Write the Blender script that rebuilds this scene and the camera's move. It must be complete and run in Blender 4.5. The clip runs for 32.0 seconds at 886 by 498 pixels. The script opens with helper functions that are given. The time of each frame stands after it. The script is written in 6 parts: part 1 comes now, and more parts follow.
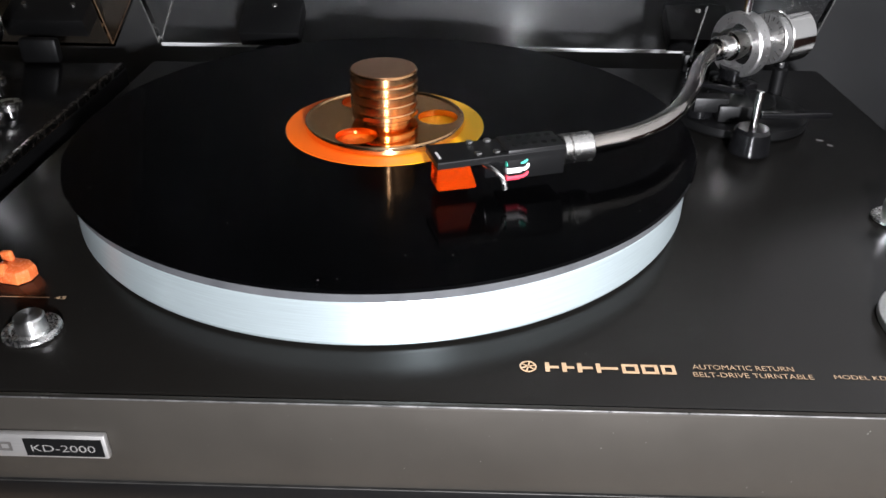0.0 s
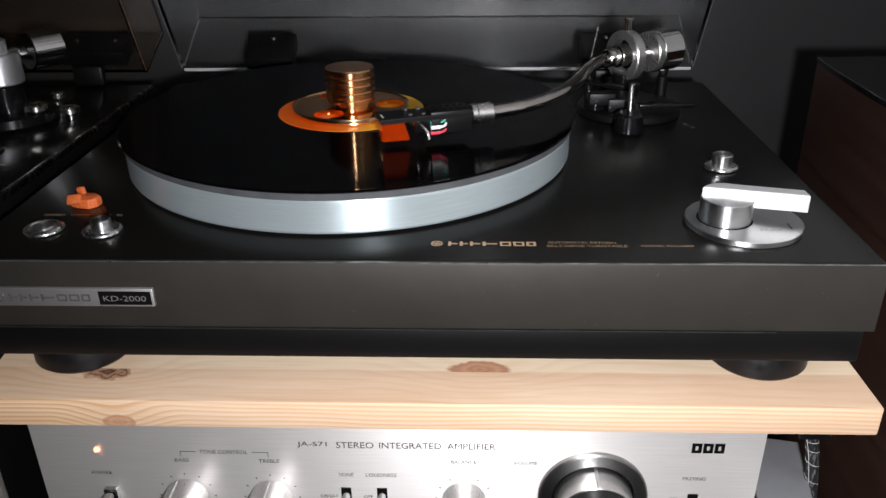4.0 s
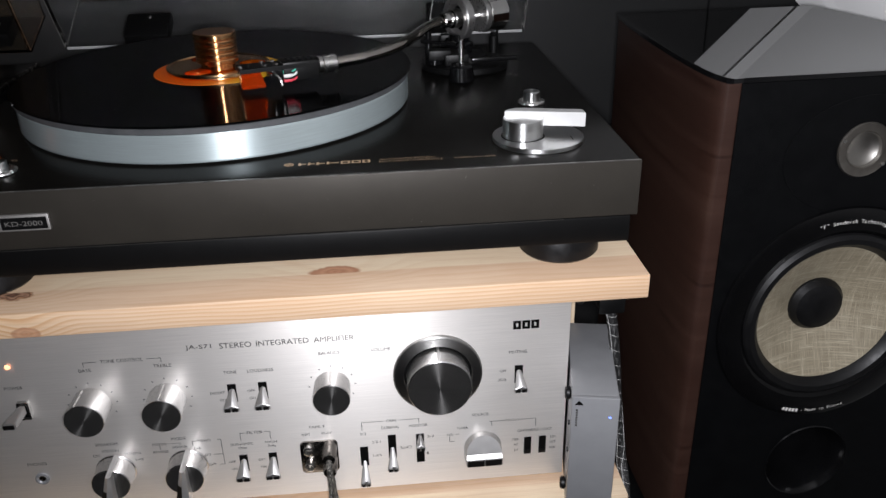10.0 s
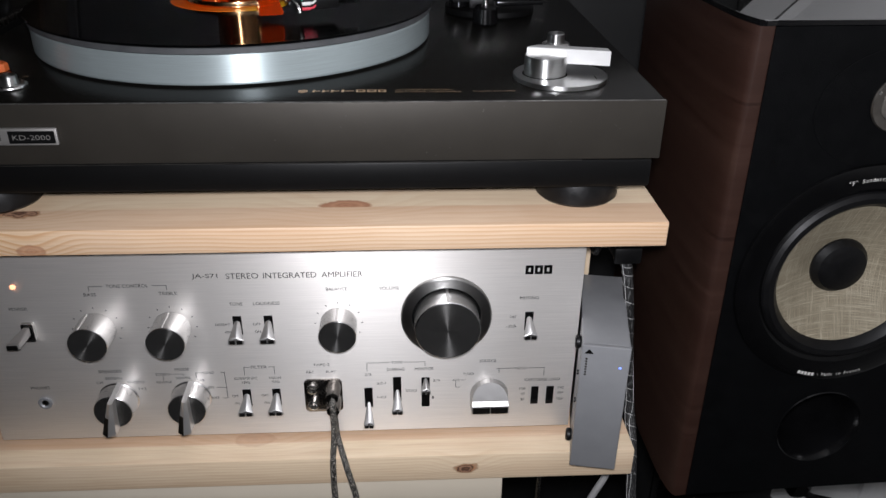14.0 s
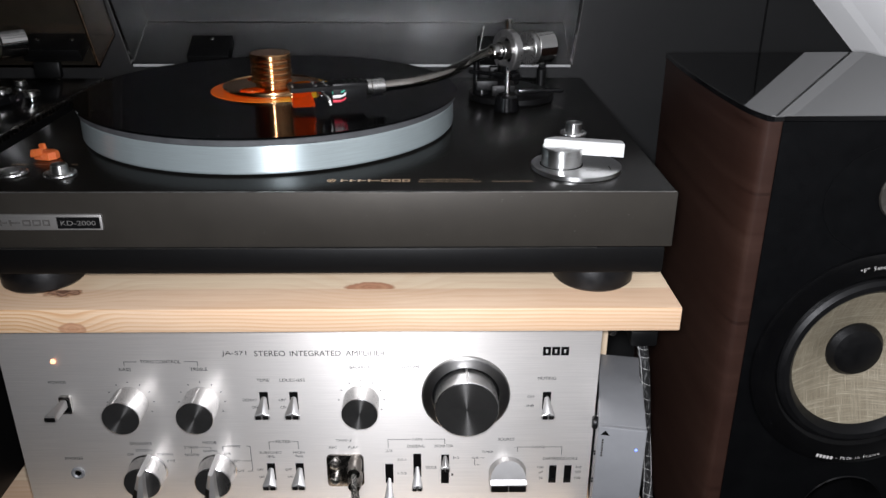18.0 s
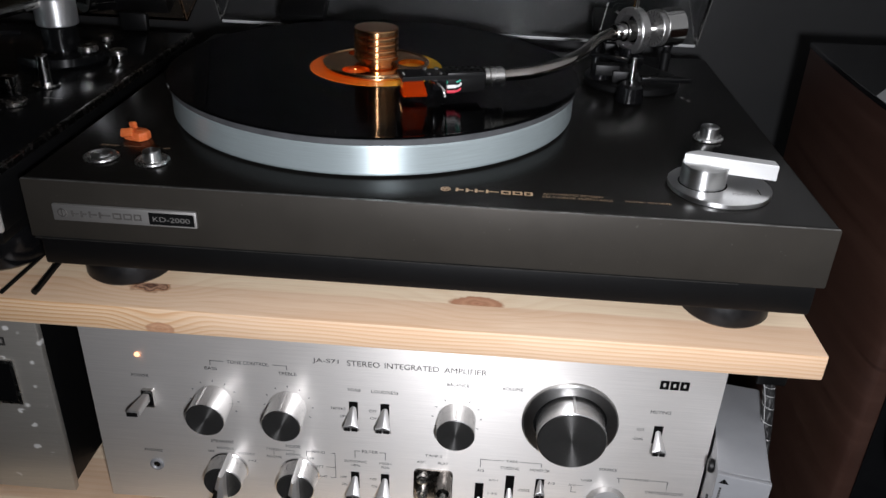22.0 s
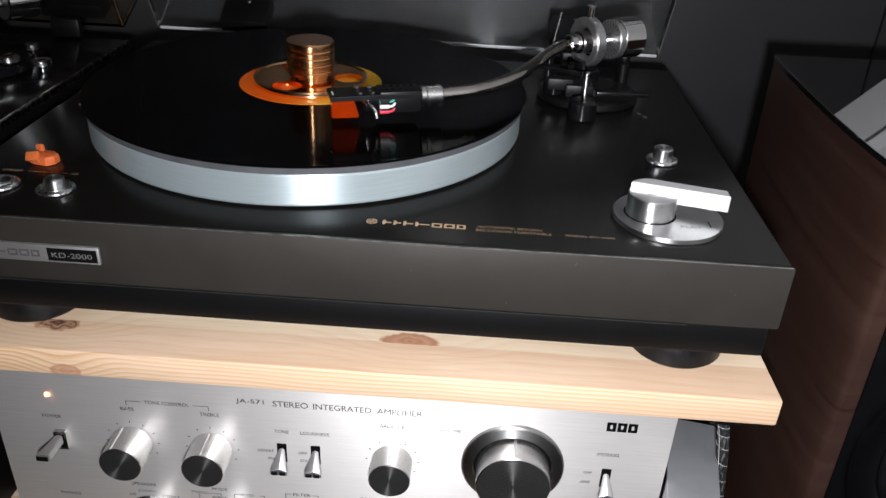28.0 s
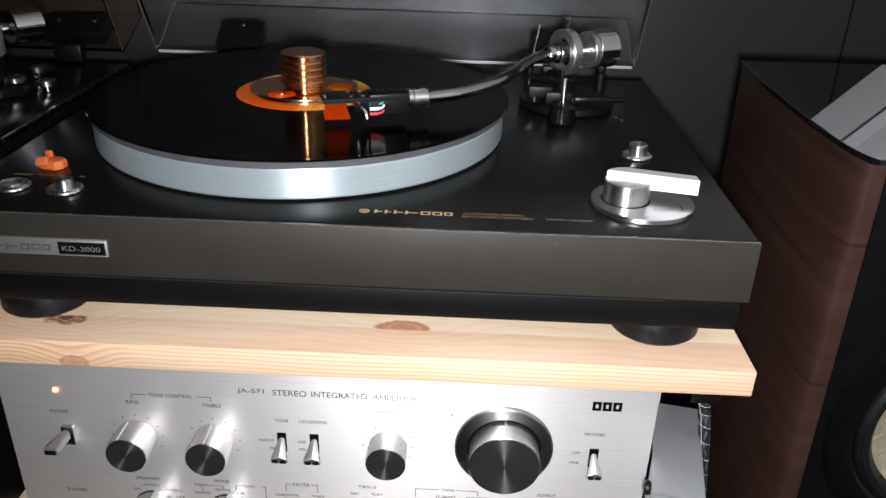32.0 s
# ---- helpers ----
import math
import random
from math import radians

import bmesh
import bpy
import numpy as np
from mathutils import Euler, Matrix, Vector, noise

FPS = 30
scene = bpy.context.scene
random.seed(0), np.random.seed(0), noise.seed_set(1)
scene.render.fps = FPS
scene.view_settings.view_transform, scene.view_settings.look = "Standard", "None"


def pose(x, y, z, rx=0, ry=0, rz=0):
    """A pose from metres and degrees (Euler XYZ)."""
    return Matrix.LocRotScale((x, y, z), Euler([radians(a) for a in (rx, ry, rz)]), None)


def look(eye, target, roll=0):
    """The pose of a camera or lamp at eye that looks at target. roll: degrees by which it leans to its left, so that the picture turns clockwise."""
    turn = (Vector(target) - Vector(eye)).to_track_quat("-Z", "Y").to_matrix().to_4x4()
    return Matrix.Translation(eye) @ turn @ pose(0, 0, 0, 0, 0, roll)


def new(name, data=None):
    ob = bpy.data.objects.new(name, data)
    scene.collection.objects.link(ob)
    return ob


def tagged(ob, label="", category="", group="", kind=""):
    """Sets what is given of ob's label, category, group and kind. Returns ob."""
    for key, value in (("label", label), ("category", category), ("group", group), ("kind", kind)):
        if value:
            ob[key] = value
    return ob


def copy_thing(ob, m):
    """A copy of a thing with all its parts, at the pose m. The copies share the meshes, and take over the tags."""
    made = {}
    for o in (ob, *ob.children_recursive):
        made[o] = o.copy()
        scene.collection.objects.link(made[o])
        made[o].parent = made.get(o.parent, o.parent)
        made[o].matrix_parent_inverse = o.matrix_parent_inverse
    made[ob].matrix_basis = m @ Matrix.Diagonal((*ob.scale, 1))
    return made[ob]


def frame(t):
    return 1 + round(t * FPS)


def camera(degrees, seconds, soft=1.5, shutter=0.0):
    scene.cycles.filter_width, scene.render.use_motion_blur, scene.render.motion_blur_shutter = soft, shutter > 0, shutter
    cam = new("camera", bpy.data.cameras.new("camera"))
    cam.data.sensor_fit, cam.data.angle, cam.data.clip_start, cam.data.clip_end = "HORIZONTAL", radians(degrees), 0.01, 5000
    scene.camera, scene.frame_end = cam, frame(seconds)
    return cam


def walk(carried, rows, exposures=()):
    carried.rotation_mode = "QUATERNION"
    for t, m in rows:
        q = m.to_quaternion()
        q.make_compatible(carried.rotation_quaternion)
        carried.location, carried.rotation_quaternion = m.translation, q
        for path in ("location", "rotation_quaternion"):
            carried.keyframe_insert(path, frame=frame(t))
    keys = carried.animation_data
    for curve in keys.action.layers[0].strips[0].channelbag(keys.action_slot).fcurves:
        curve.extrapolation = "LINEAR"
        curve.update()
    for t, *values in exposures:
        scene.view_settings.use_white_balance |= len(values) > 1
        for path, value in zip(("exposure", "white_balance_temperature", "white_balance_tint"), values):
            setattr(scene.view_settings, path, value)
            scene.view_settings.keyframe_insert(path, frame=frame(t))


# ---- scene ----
cam = camera(57.85, 32.0)
PATH = [
    (0, (0.0007, 0.0134, 1.2907), (-0.0231, 0.8712, 0.7772), 0.36),
    (0.5, (0.0030, -0.0074, 1.2855), (-0.0193, 0.8518, 0.7743), 1.30),
    (1, (0.0098, -0.0297, 1.2835), (-0.0140, 0.8366, 0.7845), 1.27),
    (1.5, (0.0242, -0.0489, 1.2776), (-0.0039, 0.8218, 0.7866), 1.04),
    (2, (0.0240, -0.0739, 1.2774), (-0.0073, 0.7994, 0.7913), 0.75),
    (2.5, (0.0261, -0.0981, 1.2868), (-0.0087, 0.7779, 0.8057), 0.07),
    (4.5, (0.0445, -0.1545, 1.2937), (0.0124, 0.7465, 0.8611), -0.67),
    (5, (0.0373, -0.1638, 1.2979), (0.0168, 0.7312, 0.8524), -0.01),
    (5.5, (0.0265, -0.1763, 1.3001), (0.0082, 0.7109, 0.8390), -0.21),
    (6, (0.0548, -0.1899, 1.2999), (0.0312, 0.6947, 0.8341), -0.38),
    (6.5, (0.0701, -0.2019, 1.2823), (0.0457, 0.6829, 0.8172), -0.22),
    (7, (0.0842, -0.2091, 1.2595), (0.0541, 0.6806, 0.8040), -0.23),
    (7.5, (0.0869, -0.2171, 1.2668), (0.0530, 0.6758, 0.8179), -0.69),
    (8, (0.0818, -0.2488, 1.2784), (0.0432, 0.6340, 0.8103), -1.03),
    (8.5, (0.0746, -0.2785, 1.2894), (0.0385, 0.6028, 0.8181), -1.52),
    (9, (0.0791, -0.2689, 1.2796), (0.0669, 0.6197, 0.8211), -2.20),
    (9.5, (0.0821, -0.2573, 1.2863), (0.1465, 0.6341, 0.8376), -0.48),
    (10, (0.0825, -0.2586, 1.2866), (0.1573, 0.6350, 0.8439), -1.27),
    (10.5, (0.0737, -0.2781, 1.2973), (0.2059, 0.5994, 0.8365), -0.21),
    (11, (0.0683, -0.2913, 1.2950), (0.2131, 0.5898, 0.8447), 0.60),
    (11.5, (0.0762, -0.2723, 1.2659), (0.2115, 0.6120, 0.8192), 1.49),
    (12, (0.0820, -0.2478, 1.2487), (0.2117, 0.6403, 0.8077), 1.51),
    (12.5, (0.0783, -0.2527, 1.2527), (0.1868, 0.6375, 0.8103), 1.06),
    (13, (0.0808, -0.2579, 1.2576), (0.1479, 0.6220, 0.7872), 0.06),
    (13.5, (0.0843, -0.2560, 1.2573), (0.1406, 0.6283, 0.7939), 0.55),
    (15.5, (0.0893, -0.2755, 1.2682), (0.1223, 0.5910, 0.7701), -0.18),
    (16, (0.0919, -0.2744, 1.2754), (0.1206, 0.5994, 0.7900), -0.55),
    (16.5, (0.0898, -0.2712, 1.2788), (0.1175, 0.6379, 0.8630), -0.31),
    (17, (0.0879, -0.2661, 1.2813), (0.1081, 0.6503, 0.8817), 0.17),
    (17.5, (0.0871, -0.2706, 1.2812), (0.1073, 0.6457, 0.8812), 0.35),
    (18, (0.0907, -0.2728, 1.2807), (0.1076, 0.6434, 0.8804), 0.28),
    (18.5, (0.0889, -0.2684, 1.2818), (0.1081, 0.6404, 0.8649), 0.40),
    (19, (0.0840, -0.2655, 1.2865), (0.1031, 0.6340, 0.8500), 0.43),
    (19.5, (0.0716, -0.2686, 1.3072), (0.0839, 0.6291, 0.8668), 0.18),
    (20, (0.0602, -0.2578, 1.3207), (0.0722, 0.6268, 0.8545), 0.47),
    (20.5, (0.0627, -0.2284, 1.3075), (0.0717, 0.6560, 0.8409), 2.07),
    (21, (0.0570, -0.2103, 1.2812), (0.0591, 0.6720, 0.8104), 3.33),
    (21.5, (0.0425, -0.2017, 1.2997), (0.0108, 0.6776, 0.8243), 2.46),
    (22, (0.0483, -0.2032, 1.3066), (0.0023, 0.6742, 0.8291), 2.37),
    (22.5, (0.0427, -0.2150, 1.3069), (-0.0071, 0.6631, 0.8311), 2.41),
    (23, (0.0390, -0.2186, 1.3159), (-0.0049, 0.6618, 0.8436), 2.05),
    (23.5, (0.0409, -0.2246, 1.3229), (0.0061, 0.6528, 0.8445), 1.34),
    (24, (0.0551, -0.2246, 1.3263), (0.0320, 0.6485, 0.8393), 0.55),
    (24.5, (0.0672, -0.2201, 1.3255), (0.0679, 0.6505, 0.8335), 1.21),
    (25, (0.0679, -0.2157, 1.3266), (0.0655, 0.6539, 0.8328), 1.28),
    (25.5, (0.0645, -0.2154, 1.3275), (0.0591, 0.6526, 0.8310), 1.58),
    (27.5, (0.0672, -0.1823, 1.3241), (0.0474, 0.6818, 0.8211), 2.22),
    (28, (0.0789, -0.1572, 1.3129), (0.0497, 0.7164, 0.8272), 2.87),
    (28.5, (0.0957, -0.1348, 1.3145), (0.0641, 0.7346, 0.8213), 2.45),
    (29, (0.1040, -0.1284, 1.3105), (0.0711, 0.7365, 0.8096), 0.91),
    (29.5, (0.1051, -0.1335, 1.3164), (0.0682, 0.7262, 0.8069), 0.67),
    (30, (0.1054, -0.1428, 1.3156), (0.0623, 0.7114, 0.7973), 0.32),
    (30.5, (0.0948, -0.1632, 1.3007), (0.0560, 0.6911, 0.7823), 0.19),
    (31, (0.0872, -0.1748, 1.2876), (0.0667, 0.6872, 0.7812), 0.60),
    (31.5, (0.0868, -0.1791, 1.2966), (0.0629, 0.7186, 0.8566), 1.16),
    (32, (0.0839, -0.1960, 1.2980), (0.0606, 0.7012, 0.8571), 1.72),
]
EXPOSURES = [(0.0, 1.4, 6560, 11), (1.0, 0.88, 6800, 16), (2.0, 0.28, 7000, 15.5), (5.0, 0.1, 6560, 10.5), (7.0, -0.15, 6560, 10.5), (8.0, -0.38, 6700, 12), (9.5, -0.3, 6660, 11.5), (11.0, -0.15, 6560, 10.5), (12.0, -0.12, 6560, 10.5), (13.0, -0.34, 6620, 11.5), (16.0, -0.4, 6560, 10.5), (17.0, 0.06, 6560, 10.5), (20.0, -0.22, 6560, 10.5), (24.0, 0.0, 6560, 10.5), (28.0, 0.2, 6560, 10.5), (29.0, 0.3, 6560, 10.5), (30.0, 0.13, 6560, 10.5), (31.0, 0.03, 6560, 10.5), (31.5, 0.22, 6560, 10.5), (32.0, 0.3, 6560, 10.5)]
walk(cam, [(t, look(eye, target, roll)) for t, eye, target, roll in PATH], EXPOSURES)

# ---- world and light ----
world = bpy.data.worlds.new("world")
scene.world = world
world.use_nodes = True
world.node_tree.nodes["Background"].inputs[0].default_value = (0.5, 0.52, 0.56, 1)
world.node_tree.nodes["Background"].inputs[1].default_value = 0.004
torch = new("torch_light", bpy.data.lights.new("torch_light", "SPOT"))
torch.data.energy = 21.9
torch.data.shadow_soft_size = 0.016
torch.data.color = (0.91, 0.93, 1.0)
torch.location = (0.090, -0.255, 1.280)
torch.data.spot_size = radians(162)
torch.data.spot_blend = 1.0
torch.rotation_euler = (Vector((0.30, 0.30, 1.07)) - torch.location).to_track_quat("-Z", "Y").to_euler()

# ---- materials ----


class Nodes:
    def __init__(self, name):
        self.mat = bpy.data.materials.new(name)
        self.mat.use_nodes = True
        self.tree = self.mat.node_tree
        self.bsdf = self.tree.nodes["Principled BSDF"]

    def add(self, kind, **values):
        n = self.tree.nodes.new(kind)
        for k, v in values.items():
            if k in n.inputs:
                n.inputs[k].default_value = v
        return n

    def join(self, a, b):
        self.tree.links.new(a, b)

    def put(self, **values):
        for k, v in values.items():
            self.bsdf.inputs[k.replace("_", " ")].default_value = v
        return self

    def coords(self, stretch=(1, 1, 1)):
        geo = self.add("ShaderNodeNewGeometry")
        m = self.add("ShaderNodeMapping")
        m.inputs["Scale"].default_value = stretch
        self.join(geo.outputs["Position"], m.inputs["Vector"])
        return m.outputs["Vector"]

    def noise(self, scale, stretch=(1, 1, 1), detail=4.0, rough=0.6):
        n = self.add("ShaderNodeTexNoise", Scale=scale, Detail=detail, Roughness=rough)
        self.join(self.coords(stretch), n.inputs["Vector"])
        return n.outputs["Fac"]

    def ramp(self, fac, stops):
        r = self.add("ShaderNodeValToRGB")
        r.color_ramp.elements[0].position, r.color_ramp.elements[0].color = stops[0][0], (*stops[0][1], 1)
        r.color_ramp.elements[1].position, r.color_ramp.elements[1].color = stops[-1][0], (*stops[-1][1], 1)
        for p, c in stops[1:-1]:
            r.color_ramp.elements.new(p).color = (*c, 1)
        self.join(fac, r.inputs["Fac"])
        return r.outputs["Color"]

    def mixed(self, fac, a, b):
        m = self.add("ShaderNodeMix")
        m.data_type = "RGBA"
        for k, v in ((0, fac), (6, a), (7, b)):
            if isinstance(v, tuple):
                m.inputs[k].default_value = (*v, 1)
            elif isinstance(v, (int, float)):
                m.inputs[k].default_value = v
            else:
                self.join(v, m.inputs[k])
        return m.outputs[2]

    def sums(self, op, a, b):
        m = self.add("ShaderNodeMath")
        m.operation = op
        for k, v in ((0, a), (1, b)):
            if isinstance(v, (int, float)):
                m.inputs[k].default_value = v
            else:
                self.join(v, m.inputs[k])
        return m.outputs[0]

    def bump(self, height, strength, distance=0.001):
        b = self.add("ShaderNodeBump", Strength=strength, Distance=distance)
        self.join(height, b.inputs["Height"])
        self.join(b.outputs["Normal"], self.bsdf.inputs["Normal"])
        return self


def paint(name, dark, light, scale, rough, metallic=0.0, grain=0.0, grain_scale=900.0, stretch=(1, 1, 1), spread=0.1, coat=0.0, **more):
    """A surface with two tones in soft patches, a varying gloss and a fine relief."""
    s = Nodes(name)
    patch = s.noise(scale, stretch)
    s.join(s.ramp(patch, [(0.3, dark), (0.7, light)]), s.bsdf.inputs["Base Color"])
    r = s.ramp(s.noise(scale * 3.1, stretch), [(0.25, (max(rough - spread, 0.02),) * 3), (0.75, (min(rough + spread, 1),) * 3)])
    s.join(r, s.bsdf.inputs["Roughness"])
    s.put(Metallic=metallic, Coat_Weight=coat, **more)
    if grain:
        s.bump(s.noise(grain_scale, stretch, 2.0), grain, 0.0004)
    return s.mat


def brushed(name, tone, rough, aniso, stretch, radial="", turn=0.25, metal=1.0):
    """Brushed metal: lines along one way, or turned round an axis."""
    s = Nodes(name)
    lines = s.noise(1.0, stretch, 3.0, 0.7)
    dark = tuple(c * 0.86 for c in tone)
    s.join(s.ramp(lines, [(0.3, dark), (0.7, tone)]), s.bsdf.inputs["Base Color"])
    s.join(s.ramp(s.noise(240.0), [(0.3, (rough * 0.96,) * 3), (0.7, (rough * 1.04,) * 3)]), s.bsdf.inputs["Roughness"])
    t = s.add("ShaderNodeTangent")
    t.direction_type = "RADIAL" if radial else "UV_MAP"
    if radial:
        t.axis = radial
    s.join(t.outputs[0], s.bsdf.inputs["Tangent"])
    s.put(Metallic=metal, Anisotropic=aniso, Anisotropic_Rotation=turn)
    s.bump(lines, 0.12, 0.0002)
    return s.mat


def pine(name, knots, strips, seed, edge=0.95, flame=False):
    """Pale pine glued of strips (y, colour), with growth lines along x and brown knots (x, y, z, size, strength)."""
    s = Nodes(name)
    geo = s.add("ShaderNodeNewGeometry")
    sep = s.add("ShaderNodeSeparateXYZ")
    s.join(geo.outputs["Position"], sep.inputs[0])
    wob = s.noise(6.0, (0.4, 1.2, 1.2), 3.0)
    across = s.sums("ADD", s.sums("MULTIPLY", sep.outputs[1], 0.55), s.sums("MULTIPLY", sep.outputs[2], 1.55))
    rings = s.sums("ADD", s.sums("ADD", across, seed), s.sums("MULTIPLY", wob, 0.030))
    marks_in = []
    for kx, ky, kz, size, strength, cut in knots:
        d = s.add("ShaderNodeVectorMath")
        d.operation = "SUBTRACT"
        s.join(geo.outputs["Position"], d.inputs[0])
        d.inputs[1].default_value = (kx, ky, kz)
        sc = s.add("ShaderNodeVectorMath")
        sc.operation = "MULTIPLY"
        s.join(d.outputs[0], sc.inputs[0])
        sc.inputs[1].default_value = (0.5 / size, 1 / size, 1 / size)
        ln = s.add("ShaderNodeVectorMath")
        ln.operation = "LENGTH"
        s.join(sc.outputs[0], ln.inputs[0])
        fuzzy = s.sums("ADD", ln.outputs["Value"], s.sums("MULTIPLY", s.sums("SUBTRACT", s.noise(150.0, (1, 1, 1), 3.0), 0.5), 0.45 if cut > 0 else 1.1))
        bend = s.add("ShaderNodeMapRange")
        s.join(ln.outputs["Value"], bend.inputs[0])
        for k, v in (("From Min", 0.0), ("From Max", 4.0), ("To Min", 0.014), ("To Max", 0.0)):
            bend.inputs[k].default_value = v
        bend.interpolation_type = "SMOOTHSTEP"
        rings = s.sums("ADD", rings, bend.outputs[0])
        marks_in.append((fuzzy, strength, cut))
    wave = s.sums("FRACT", s.sums("MULTIPLY", rings, 225.0), 0)
    line = s.ramp(wave, [(0.0, (0.80, 0.62, 0.43)), (0.45, (0.77, 0.55, 0.35)), (0.82, (0.56, 0.27, 0.095)), (0.95, (0.66, 0.40, 0.20)), (1.0, (0.80, 0.62, 0.43))])
    m = s.add("ShaderNodeMapRange")
    s.join(s.sums("ADD", sep.outputs[1], s.sums("MULTIPLY", s.noise(9.0, (0.5, 1, 1)), 0.004)), m.inputs[0])
    m.inputs["From Min"].default_value, m.inputs["From Max"].default_value = 0.20, 0.30
    stops = []
    for k, (y, c) in enumerate(strips):
        p = (y + 0.002 - 0.20) / 0.10
        if k:
            stops.append((min(max(p - 0.006, 0), 1), strips[k - 1][1]))
        stops.append((min(max(p + 0.006, 0), 1), c))
    strip = s.ramp(m.outputs[0], stops)
    strip = s.mixed(s.ramp(s.noise(3.0, (1.0, 6, 6)), [(0.35, (0.0,) * 3), (0.75, (0.30,) * 3)]), strip, (0.72, 0.56, 0.40))
    cloud = s.noise(1.0, (5, 60, 60), 4.0)
    strip = s.mixed(s.ramp(cloud, [(0.45, (0.0,) * 3), (0.72, (0.5,) * 3)]), strip, (0.60, 0.40, 0.26))
    strip = s.mixed(s.ramp(s.noise(1.0, (9, 26, 26), 3.0), [(0.5, (0.0,) * 3), (0.75, (0.35,) * 3)]), strip, (0.84, 0.70, 0.54))
    front = s.add("ShaderNodeMapRange")
    s.join(sep.outputs[1], front.inputs[0])
    for k, v in (("From Min", 0.2055), ("From Max", 0.2085), ("To Min", edge), ("To Max", 0.16)):
        front.inputs[k].default_value = v
    strength = s.sums("MULTIPLY", front.outputs[0], s.ramp(s.noise(4.0, (0.3, 2, 3)), [(0.3, (0.35,) * 3), (0.65, (1.0,) * 3)]))
    if flame:
        side = s.add("ShaderNodeMapRange")
        s.join(sep.outputs[0], side.inputs[0])
        for k, v in (("From Min", -0.105), ("From Max", -0.175), ("To Min", 0.0), ("To Max", 0.55)):
            side.inputs[k].default_value = v
        resin = s.sums("MULTIPLY", side.outputs[0], front.outputs[0])
        strip = s.mixed(s.sums("MULTIPLY", resin, s.ramp(s.noise(1.0, (10, 60, 160), 3.0), [(0.3, (0.5,) * 3), (0.7, (2.0,) * 3)])), strip, (0.60, 0.33, 0.14))
        strength = s.sums("ADD", strength, s.sums("MULTIPLY", resin, 0.8))
    col = s.mixed(strength, strip, line)
    fibre = s.noise(1.0, (22, 1100, 1100), 2.0)
    col = s.mixed(s.ramp(fibre, [(0.45, (0.0,) * 3), (0.8, (0.30,) * 3)]), col, (0.45, 0.27, 0.14))
    for fuzzy, strength, cut in marks_in:
        if cut > 0:
            tone = s.ramp(fuzzy, [(0.0, (0.30, 0.12, 0.06)), (0.2, (0.46, 0.21, 0.12)), (0.34, (0.36, 0.155, 0.08)), (0.55, (0.50, 0.25, 0.145)), (0.7, (0.40, 0.18, 0.10)), (0.9, (0.36, 0.155, 0.08)), (1.0, (0.46, 0.23, 0.13))])
            fade = s.ramp(fuzzy, [(0.86, (strength,) * 3), (1.0, (0.0,) * 3)])
            fade = s.sums("MULTIPLY", fade, s.sums("GREATER_THAN", sep.outputs[1], cut))
        else:
            tone = s.ramp(fuzzy, [(0.0, (0.22, 0.11, 0.07)), (0.25, (0.07, 0.035, 0.022)), (0.45, (0.44, 0.25, 0.16)), (0.62, (0.06, 0.030, 0.018)), (0.72, (0.46, 0.24, 0.13)), (0.86, (0.20, 0.075, 0.03)), (1.0, (0.40, 0.2, 0.1))])
            fade = s.ramp(fuzzy, [(0.72, (strength,) * 3), (1.0, (0.0,) * 3)])
            if cut:
                fade = s.sums("MULTIPLY", fade, s.sums("LESS_THAN", sep.outputs[1], -cut))
        col = s.mixed(fade, col, tone)
    s.join(col, s.bsdf.inputs["Base Color"])
    s.put(Roughness=0.44, Coat_Weight=0.1)
    s.bump(fibre, 0.15, 0.0004)
    return s.mat


def glassy(name, tint, rough, trans=1.0, ior=1.49):
    s = Nodes(name)
    s.join(s.ramp(s.noise(18.0, (1, 1, 0.4)), [(0.3, (rough * 0.6,) * 3), (0.75, (rough * 1.6,) * 3)]), s.bsdf.inputs["Roughness"])
    s.put(Base_Color=(*tint, 1), Transmission_Weight=trans, IOR=ior)
    return s.mat


PLINTH = paint("satin_dark_brown_black", (0.0058, 0.0052, 0.0045), (0.0072, 0.0066, 0.0058), 25, 0.25, 0.0, 0.04, 2600, spread=0.015, Specular_IOR_Level=0.27)
FASCIA = paint("dark_satin_fascia", (0.0365, 0.0325, 0.0272), (0.0435, 0.0388, 0.0325), 30, 0.50, 0.40, 0.12, 2600, spread=0.03, Specular_IOR_Level=0.3)
BLACK = paint("black_plastic", (0.0030, 0.0030, 0.0031), (0.0036, 0.0036, 0.0037), 60, 0.42, 0, 0.06, 1800, spread=0.015, Specular_IOR_Level=0.26)
GLOSS = paint("gloss_black_plastic", (0.003, 0.003, 0.0033), (0.005, 0.005, 0.0054), 40, 0.17, 0, spread=0.02, Specular_IOR_Level=0.36)
RUBBER = paint("black_rubber", (0.003, 0.003, 0.0034), (0.006, 0.006, 0.0064), 80, 0.42, 0, 0.15, Specular_IOR_Level=0.3)
MATGREY = paint("dark_grey_rubber_mat", (0.05, 0.052, 0.055), (0.075, 0.077, 0.08), 80, 0.5, 0, 0.15)
HOLE = paint("dark_opening", (0.0015, 0.0015, 0.0015), (0.0025, 0.0025, 0.0025), 40, 0.8, Specular_IOR_Level=0.08)
ALU = brushed("turned_aluminium", (0.74, 0.745, 0.75), 0.38, 0.55, (60, 60, 60), "Z", 0.25, 0.9)
RIM = brushed("platter_aluminium", (0.52, 0.60, 0.61), 0.40, 0.84, (40, 40, 1800), "Z", 0.25, 0.6)
